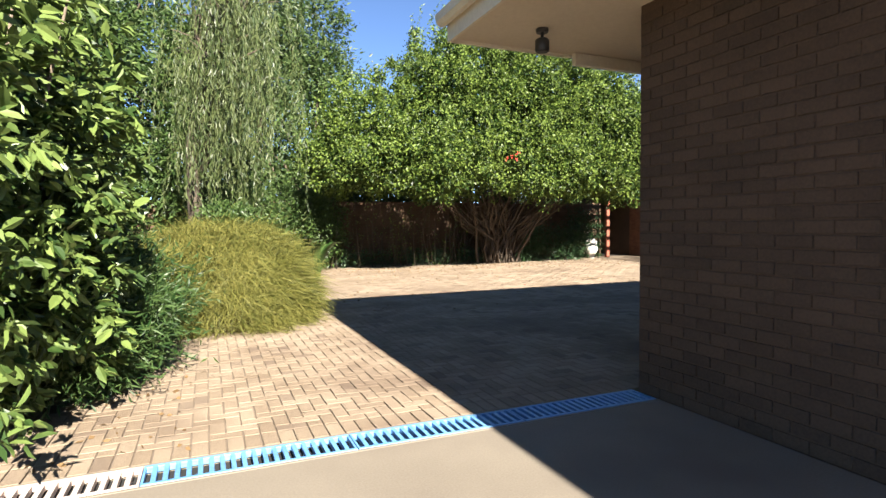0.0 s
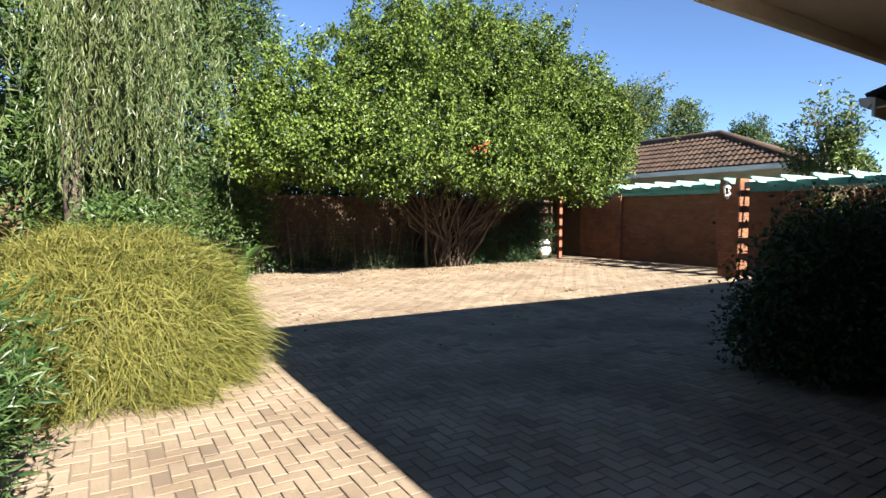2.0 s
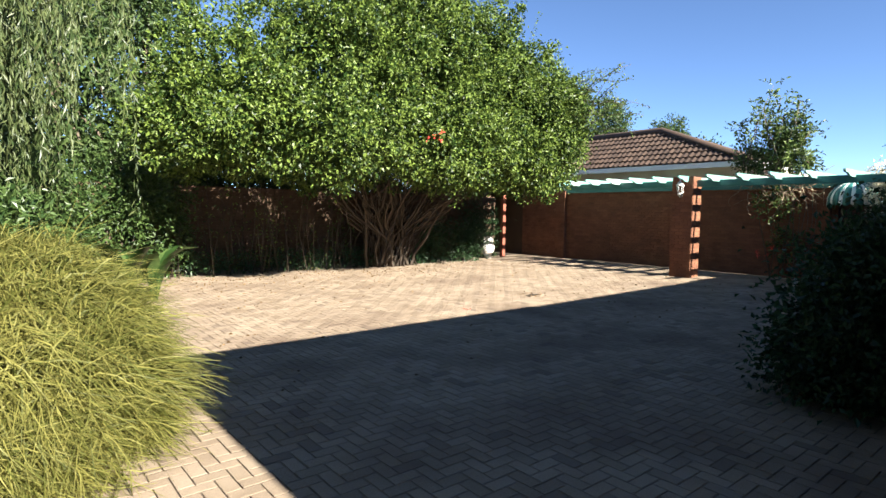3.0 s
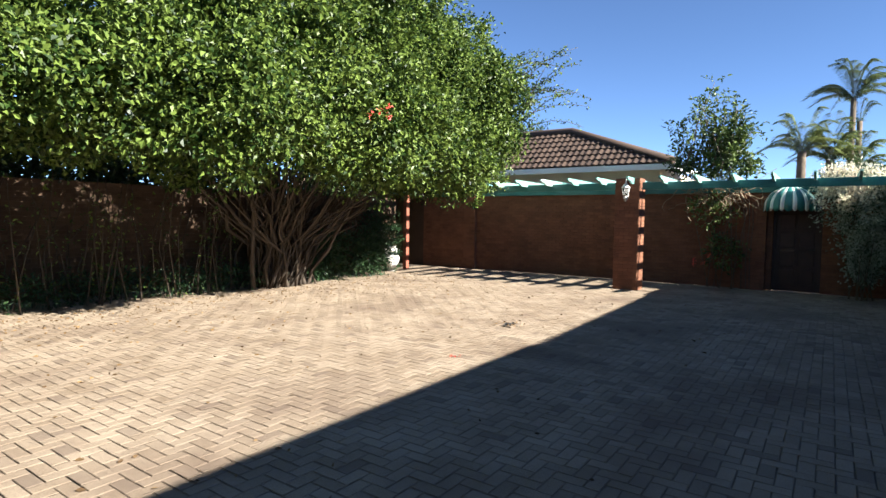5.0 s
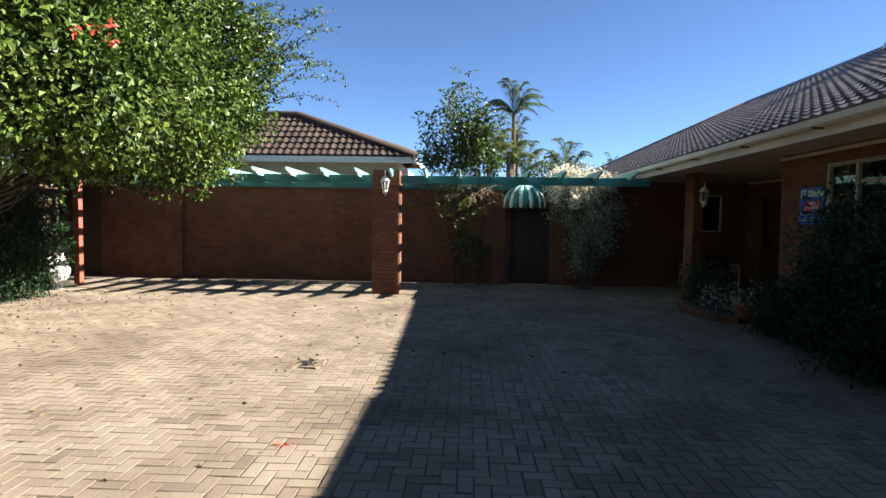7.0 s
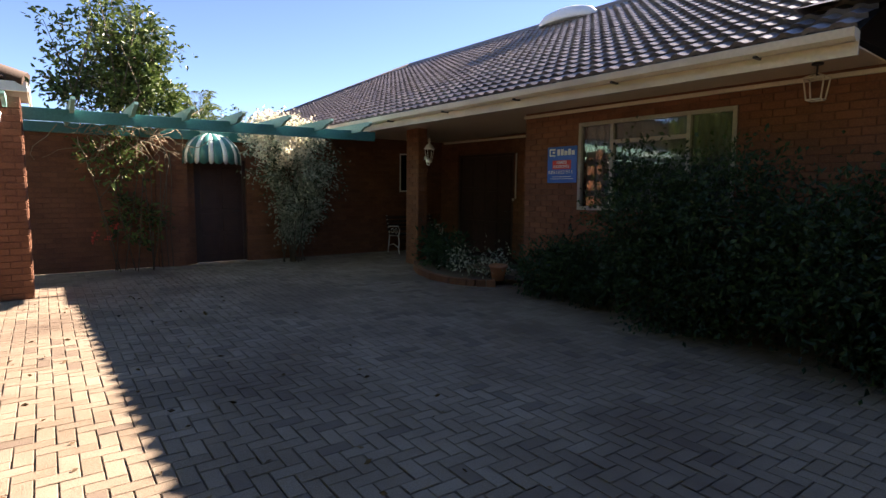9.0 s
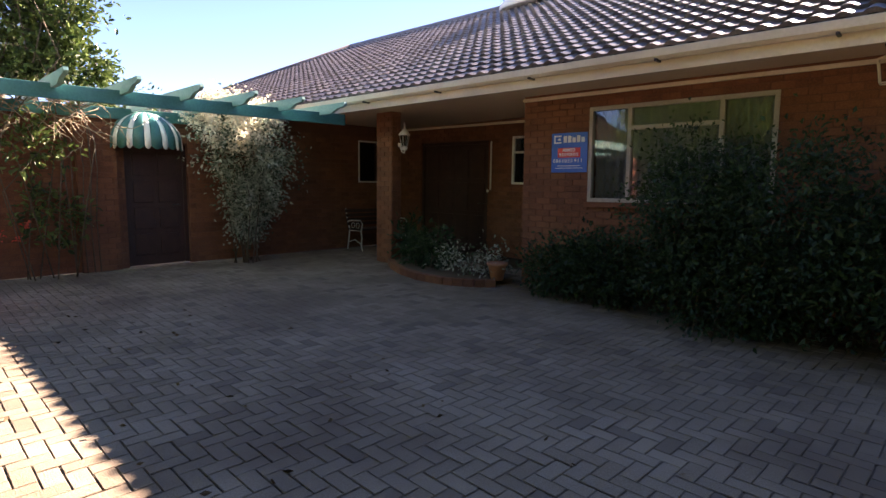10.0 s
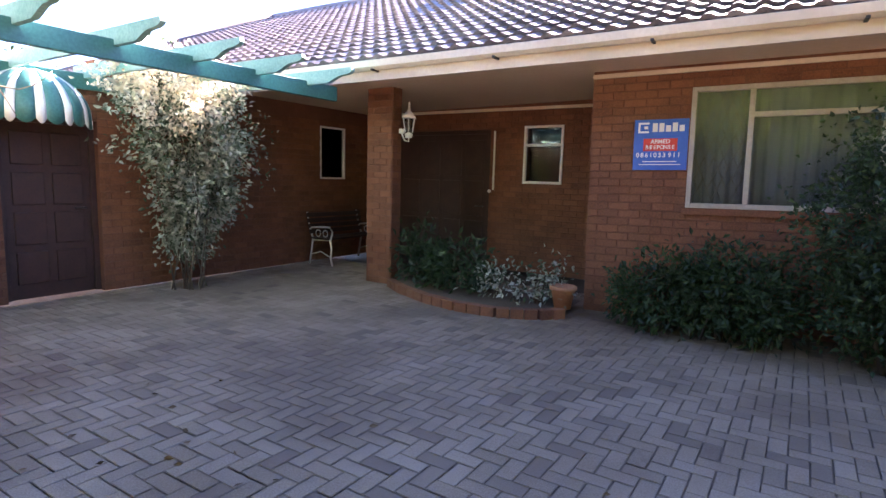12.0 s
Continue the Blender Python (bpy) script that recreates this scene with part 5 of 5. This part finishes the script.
# ---- trees ----
def tree(name, label, base, height, trunk_r, blobs, leaf_mat, leaf, per, clumps, clump, droop=0.2, group=""):
    t = thing(name, label, "tree", base, group)
    bm = bmesh.new()
    b = Vector(base)
    top = b + Vector((random.uniform(-0.4, 0.4), random.uniform(-0.4, 0.4), height * 0.75))
    mid = b.lerp(top, 0.5) + Vector((random.uniform(-0.3, 0.3), random.uniform(-0.3, 0.3), 0))
    tube(bm, [b, b.lerp(mid, 0.4), mid, top], [trunk_r * 1.25, trunk_r, trunk_r * 0.7, trunk_r * 0.25], 10)
    part("trunk", bm, M_BARK, t)
    for c, r in blobs:
        for k in range(4):
            bm = bmesh.new()
            s = b.lerp(top, random.uniform(0.45, 0.95))
            e = Vector(c) + Vector((random.uniform(-0.7, 0.7) * r[0], random.uniform(-0.7, 0.7) * r[1], random.uniform(-0.3, 0.6) * r[2]))
            tube(bm, [s, s.lerp(e, 0.5) + Vector((0, 0, 0.3)), e], [trunk_r * 0.35, trunk_r * 0.22, trunk_r * 0.06], 6)
            part("limb", bm, M_BARK, t)
    P, D = [], []
    for c, r in blobs:
        p, d = clumped(per, clumps, c, r, clump, 0.45, 0.25)
        P.append(p)
        D.append(d)
    part("crown", leaves("crown", np.concatenate(P), np.concatenate(D), leaf[0], leaf[1], droop, 0.8), leaf_mat, t)
    return t


# weeping tree with hanging strands
weep = thing("weeping_tree", "weeping pepper tree with long hanging pale green strands", "tree", (0.6, 13.2, -0.05))
bm = bmesh.new()
tube(bm, [(0.6, 13.2, -0.05), (0.5, 13.3, 1.5), (0.45, 13.4, 3.2), (0.9, 13.2, 6.0)], [0.22, 0.17, 0.13, 0.05], 12)
part("trunk", bm, M_STEM, weep)
P, D = [], []
for k in range(46):
    bm = bmesh.new()
    a = random.uniform(0, 6.28)
    r = random.uniform(0.3, 1.55)
    e = Vector((1.2 + r * math.cos(a), 13.0 + r * 0.9 * math.sin(a), random.uniform(4.6, 7.4)))
    tube(bm, [(0.65, 13.05, random.uniform(2.5, 5.0)), (1.2 + 0.5 * r * math.cos(a), 13.0 + 0.45 * r * math.sin(a), e.z - 0.1), e], [0.06, 0.03, 0.006], 6)
    part("limb", bm, M_STEM, weep)
    for j in range(12):
        f = random.uniform(0.15, 1.1)
        s = Vector((1.2 + f * r * math.cos(a) + random.gauss(0, 0.28), 13.0 + f * r * 0.9 * math.sin(a) + random.gauss(0, 0.28), e.z + random.uniform(-0.5, 0.2)))
        ln = min(random.uniform(0.8, 3.4), s.z - 1.5)
        w = random.gauss(0, 0.18), random.gauss(0, 0.18)
        for q in range(int(ln / 0.045)):
            h = q * 0.045
            P.append((s.x + w[0] * h / ln + random.gauss(0, 0.02), s.y + w[1] * h / ln + random.gauss(0, 0.02), s.z - h))
P = np.array(P)
part("crown", leaves("crown", P, np.tile([0, 0, -0.9], (len(P), 1)), 0.15, 0.024, 0.4, 0.45), M_WILLOW, weep)

TREES = [((-3.6, 10.5), 8.5, M_TREE, 1.8), ((-5.0, 15.0), 10.5, M_TREE, 2.3), ((2.4, 20.6), 10.6, M_FAR, 2.2), ((0.4, 18.4), 7.6, M_TREE, 1.7), ((-2.0, 21.0), 11.5, M_FAR, 2.3), ((-7.5, 21.0), 12.0, M_FAR, 2.8), ((4.6, 22.0), 10.4, M_FAR, 2.3), ((-4.2, 7.2), 7.0, M_TREE, 1.5), ((-9.5, 13.0), 11.0, M_TREE, 2.6), ((-2.6, 16.2), 9.0, M_TREE, 1.7)]
for (x, y), h, m, w in TREES:
    tree("garden_tree", "tall dense evergreen garden tree behind the drive", (x, y, -0.09), h, 0.16, [((x + random.uniform(-0.5, 0.5), y, h * f), (w * g, w * g, h * 0.2)) for f, g in ((0.22, 0.9), (0.42, 1.0), (0.64, 0.9), (0.84, 0.65))], m, (0.21, 0.075), 5000, 130, 0.27, 0.3, "trees behind the drive")
for x, y, r in ((4.4, 20.3, 1.5), (6.5, 20.4, 1.6), (9.5, 20.6, 1.7), (12.5, 20.4, 1.6), (15.0, 20.6, 1.3)):
    shrub("wall_shrub", "dense green shrub behind the back garden wall", "shrub", (x, y, -0.09), [((x, y, r), (r * 1.1, r * 0.8, r)), ((x + 0.2, y, r * 1.8), (r * 0.9, r * 0.7, r * 0.8))], M_FAR, (0.16, 0.08), 4500, 120, 0.2, 5, 0.03, 0.5, 0.1, group="shrubs behind the wall")
# undergrowth between the grass and the trees
for x, y, r in ((2.9, 16.6, 1.2), (1.4, 15.0, 1.1), (3.8, 17.8, 1.1), (-1.6, 10.6, 1.3), (0.8, 11.6, 0.8), (-2.2, 8.6, 1.2)):
    shrub("garden_shrub", "mid-green leafy shrub under the trees", "shrub", (x, y, -0.09), [((x, y, r * 0.8), (r, r * 0.9, r * 0.85)), ((x + 0.3, y + 0.2, r * 1.6), (r * 0.7, r * 0.7, r * 0.6))], M_TREE, (0.1, 0.045), 4200, 120, 0.15, 6, 0.02, 0.5, 0.1, group="shrubs under the trees")


def palm(base, crown_z, n, length, label, mat_=None, trunk_r=0.16, lean=(0, 0)):
    t = thing("palm_tree", label, "palm", base)
    b = Vector(base)
    top = Vector((b.x + lean[0], b.y + lean[1], crown_z))
    bm = bmesh.new()
    pts = [b.lerp(top, f / 8) for f in range(9)]
    tube(bm, pts, [trunk_r * (1.2 - 0.4 * f / 8) for f in range(9)], 10)
    part("trunk", bm, M_BARK, t)
    V, Q = [], []
    o = 0
    for k in range(n):
        a = 6.283 * k / n + random.uniform(-0.2, 0.2)
        up = random.uniform(0.6, 2.4)
        ln = length * random.uniform(0.8, 1.1)
        d = Vector((math.cos(a), math.sin(a), 0))
        s = Vector((-d.y, d.x, 0))
        for j in range(40):
            f = (j + 1) / 40
            p = top + d * ln * f * (1 - 0.28 * up) + Vector((0, 0, ln * (0.95 * up * f - (0.42 + 0.4 * up) * f**2)))
            for sg in (-1, 1):
                w = 0.27 * length * math.sin(math.pi * (0.1 + 0.85 * f)) * 0.5
                tip = p + s * sg * w + d * 0.1 * length - Vector((0, 0, 0.3 * w + random.uniform(0, 0.08)))
                th = d * 0.014 * length
                V += [p - th, p + th, tip + th * 0.2, tip - th * 0.2]
                Q.append((o, o + 1, o + 2, o + 3))
                o += 4
    part("fronds", np_mesh("fronds", V, Q), mat_ or M_PALM, t)
    return t


palm((39.5, 6.35, -0.09), 8.5, 26, 2.9, "tall slender palm beyond the garden wall", lean=(0, 0))
palm((40.6, 6.0, -0.09), 7.4, 9, 1.7, "tall slender palm beyond the garden wall", lean=(0, 0))
palm((60.0, -1.0, -0.09), 6.6, 18, 4.0, "broad palm far beyond the house")
palm((66.0, -7.0, -0.09), 6.6, 14, 3.0, "broad palm far beyond the house")
for x, y, z in ((30.0, 8.2, 4.7), (31.0, 7.2, 4.4), (33.0, 6.2, 4.2), (38.5, 3.4, 4.6)):
    palm((x, y, -0.09), z, 26, 2.1, "bushy yellow-green palm clump beyond the wall", M_CLUMP, 0.2)
for x, y, h, w in ((43.0, 37.0, 14.3, 2.5), (45.6, 34.4, 12.4, 2.2), (52.5, 32.4, 11.2, 2.3), (24.0, 26.0, 8.2, 2.0), (30.0, 30.0, 8.4, 2.4), (38, 22, 6.4, 1.9), (44, 20.5, 6.0, 1.8), (26, 24.5, 6.4, 1.6)):
    tree("far_tree", "rounded green tree beyond the neighbouring roof", (x, y, -0.09), h, 0.2, [((x, y, h * 0.55), (w, w, h * 0.25)), ((x + 0.4, y, h * 0.8), (w * 0.75, w * 0.75, h * 0.18))], M_FAR, (0.26, 0.13), 5200, 110, 0.33, 0.1, "trees beyond the wall")
for x, y, r in ((24, 6.4, 1.5), (27, 4.0, 1.6), (31, 2.6, 1.7), (38, 0.5, 2.0)):
    shrub("far_shrub", "pale flowering shrub beyond the garden wall", "shrub", (x, y, -0.09), [((x, y, 2.0), (r, r, 1.4)), ((x + 0.5, y, 2.9), (r * 0.7, r * 0.7, 0.8))], M_VARIEG if x == 27 else M_FAR, (0.13, 0.06), 2600, 70, 0.2, 4, 0.04)

# ---- neighbouring house ----
nb = thing("neighbour_house", "single-storey neighbouring house with a brown hipped tile roof", "house", (22, 16, 0))
part("wall", boxes((18.9, 11.2, -0.09, 26.0, 24.0, 3.2)), M_CREAM, nb)
A, E0, ZE, ZA = (19.95, 14.35), (18.3, 10.65), 3.25, 4.58
bm = bmesh.new()
poly(bm, (E0[0], E0[1], ZE), (E0[0], 25, ZE), (A[0], 25, ZA), (A[0], A[1], ZA))
poly(bm, (E0[0], E0[1], ZE), (A[0], A[1], ZA), (2 * A[0] - E0[0], E0[1], ZE))
poly(bm, (2 * A[0] - E0[0], E0[1], ZE), (A[0], A[1], ZA), (A[0], 25, ZA), (2 * A[0] - E0[0], 25, ZE))
nroof = part("roof", bm, M_TILE_N, nb, "brown hipped tile roof")
sl = Vector((A[0] - E0[0], 0, ZA - ZE))
roof_tiles(nroof, (E0[0], E0[1], ZE + 0.01), (0, 1, 0), tuple(sl), 25 - E0[1], sl.length, M_TILE_N, M_TILE_N, None, cut=lambda u, v: u - 0.12 > (A[1] - E0[1]) * v / sl.length)
bm = bmesh.new()
tube(bm, [(E0[0], E0[1], ZE + 0.04), (A[0], A[1], ZA + 0.05), (A[0], 25, ZA + 0.05)], 0.13, 8)
part("ridge_cap", bm, M_TILE_N, nb)
part("fascia", boxes((E0[0] - 0.04, E0[1], ZE - 0.16, E0[0], 25, ZE), (E0[0], E0[1] - 0.04, ZE - 0.16, 2 * A[0] - E0[0], E0[1], ZE)), M_WHITE, nb, "white fascia board")

# fallen leaves and litter on the paving
lt = thing("fallen_leaves", "scattered dry leaves and petals on the paving", "leaf litter", (8, 11, 0), kind="stuff")
n = 1700
p = np.stack([RNG.uniform(2.5, 15, n), RNG.uniform(8.0, 17.2, n), np.full(n, 0.012)], 1)
p[:500, 1] = 17.2 - np.abs(RNG.normal(0, 0.8, 500))
p[900:1500, 1] = 16.9 - np.abs(RNG.normal(0, 1.6, 600))
p[500:530] = np.array([9.45, 11.03, 0.014]) + RNG.normal(0, 1, (30, 3)) * np.array([0.2, 0.14, 0.004])
p[560:640, 0], p[560:640, 1] = RNG.uniform(-0.5, 0.6, 80), RNG.uniform(3.5, 6.5, 80)
p[:, 2] = np.maximum(p[:, 2], 0.008)
part("leaves", leaves("leaves", p, RNG.normal(0, 1, (n, 3)) * np.array([1, 1, 0.05]), 0.05, 0.025, 0.0, 0.05, 0.05), M_DEADLEAF, lt)
pt = RNG.normal(0, 1, (10, 3)) * np.array([0.03, 0.03, 0.002]) + np.array([7.25, 10.55, 0.012])
part("petals", leaves("petals", pt, RNG.normal(0, 1, pt.shape) * np.array([1, 1, 0.1]), 0.04, 0.02, 0, 0.1), M_FLOWER, lt)

# sunken patch with lifted bricks
bp = thing("broken_paving", "sunken hole with lifted loose paving bricks", "paving", (9.45, 11.03, 0))
# flat near-black patch; the colour stands for the hole's shaded depth
bm = bmesh.new()
hole = [(9.45 + r * math.cos(t), 11.03 + 0.6 * r * math.sin(t), 0.0065) for t, r in ((0.0, 0.17), (0.6, 0.14), (1.3, 0.18), (2.0, 0.13), (2.8, 0.18), (3.5, 0.15), (4.3, 0.19), (5.2, 0.14), (5.8, 0.18))]
poly(bm, *hole)
part("hole_soil", bm, M_DARK, bp)
for x, y, turn, tip in ((9.62, 11.1, 20, 9), (9.3, 11.12, -15, -8), (9.27, 10.93, 75, 10), (9.46, 10.86, 5, -12), (9.66, 10.93, -35, 7), (9.48, 11.2, 95, -7)):
    ob = part("loose_paver", boxes((-0.1, -0.048, -0.03, 0.1, 0.048, 0.03), bevel=0.003), M_PAVER1, bp)
    ob.matrix_local = bp.matrix_world.inverted() @ pose(x, y, -0.02, tip * 0.7, tip * 0.4, turn)

# ---- paving bricks ----
PW_, PJ = 0.103, 0.0075
PAVE = (-0.55, 3.42, 17.38, 18.6)
PC = 0.0035


def paver_verts(x0, y0, x1, y1, z):
    tilt = np.array([random.uniform(-0.0016, 0.0016) for _ in range(4)])
    top = [(x0 + PC, y0 + PC, z + tilt[0]), (x1 - PC, y0 + PC, z + tilt[1]), (x1 - PC, y1 - PC, z + tilt[2]), (x0 + PC, y1 - PC, z + tilt[3])]
    mid = [(x0, y0, z - PC + tilt[0]), (x1, y0, z - PC + tilt[1]), (x1, y1, z - PC + tilt[2]), (x0, y1, z - PC + tilt[3])]
    return mid + top


PQ = np.array([(0, 1, 5, 4), (1, 2, 6, 5), (2, 3, 7, 6), (3, 0, 4, 7), (4, 5, 6, 7)])
cells = []
for k in range(int((PAVE[2] - PAVE[0]) / PW_)):
    cells.append((PAVE[0] + k * PW_, PAVE[1] + 0.004, PAVE[0] + (k + 1) * PW_, PAVE[1] + 0.228))
gx, gy = int((PAVE[2] - PAVE[0]) / PW_), int((PAVE[3] - PAVE[1] - 0.228) / PW_)
for i in range(-1, gx + 1):
    for j in range(-1, gy + 1):
        c = (i - j) % 4
        if c == 0:
            b = (i, j, i + 2, j + 1)
        elif c == 3:
            b = (i, j, i + 1, j + 2)
        else:
            continue
        b = (max(b[0], 0), max(b[1], 0), min(b[2], gx), min(b[3], gy))
        if b[2] > b[0] and b[3] > b[1]:
            cells.append((PAVE[0] + b[0] * PW_, PAVE[1] + 0.23 + b[1] * PW_, PAVE[0] + b[2] * PW_, PAVE[1] + 0.23 + b[3] * PW_))
verts, quads, near = [], [], 0
shapes = {}
for x0, y0, x1, y1 in cells:
    z = 0.002 + random.uniform(-0.0015, 0.0015)
    a = (x0 + PJ / 2, y0 + PJ / 2, x1 - PJ / 2, y1 - PJ / 2)
    sx, sy = random.uniform(-0.0018, 0.0018), random.uniform(-0.0018, 0.0018)
    a = (a[0] + sx, a[1] + sy, a[2] + sx, a[3] + sy)
    if near < 300 and 0.35 < x0 < 3.2 and y0 < 6.2:
        key = (round(a[2] - a[0], 3), round(a[3] - a[1], 3))
        if key not in shapes:
            shapes[key] = np_mesh("paver", paver_verts(0, 0, key[0], key[1], 0.003), PQ)
            shapes[key].materials.append(M_PAVER1)
        ob = new("paver", shapes[key])
        ob.parent = paving
        ob.location = (a[0], a[1], z - 0.003)
        near += 1
    else:
        quads.append(PQ + len(verts))
        verts += paver_verts(*a, z)
tagged(part("pavers", np_mesh("pavers", verts, np.concatenate(quads)), M_PAVER, paving), kind="stuff")
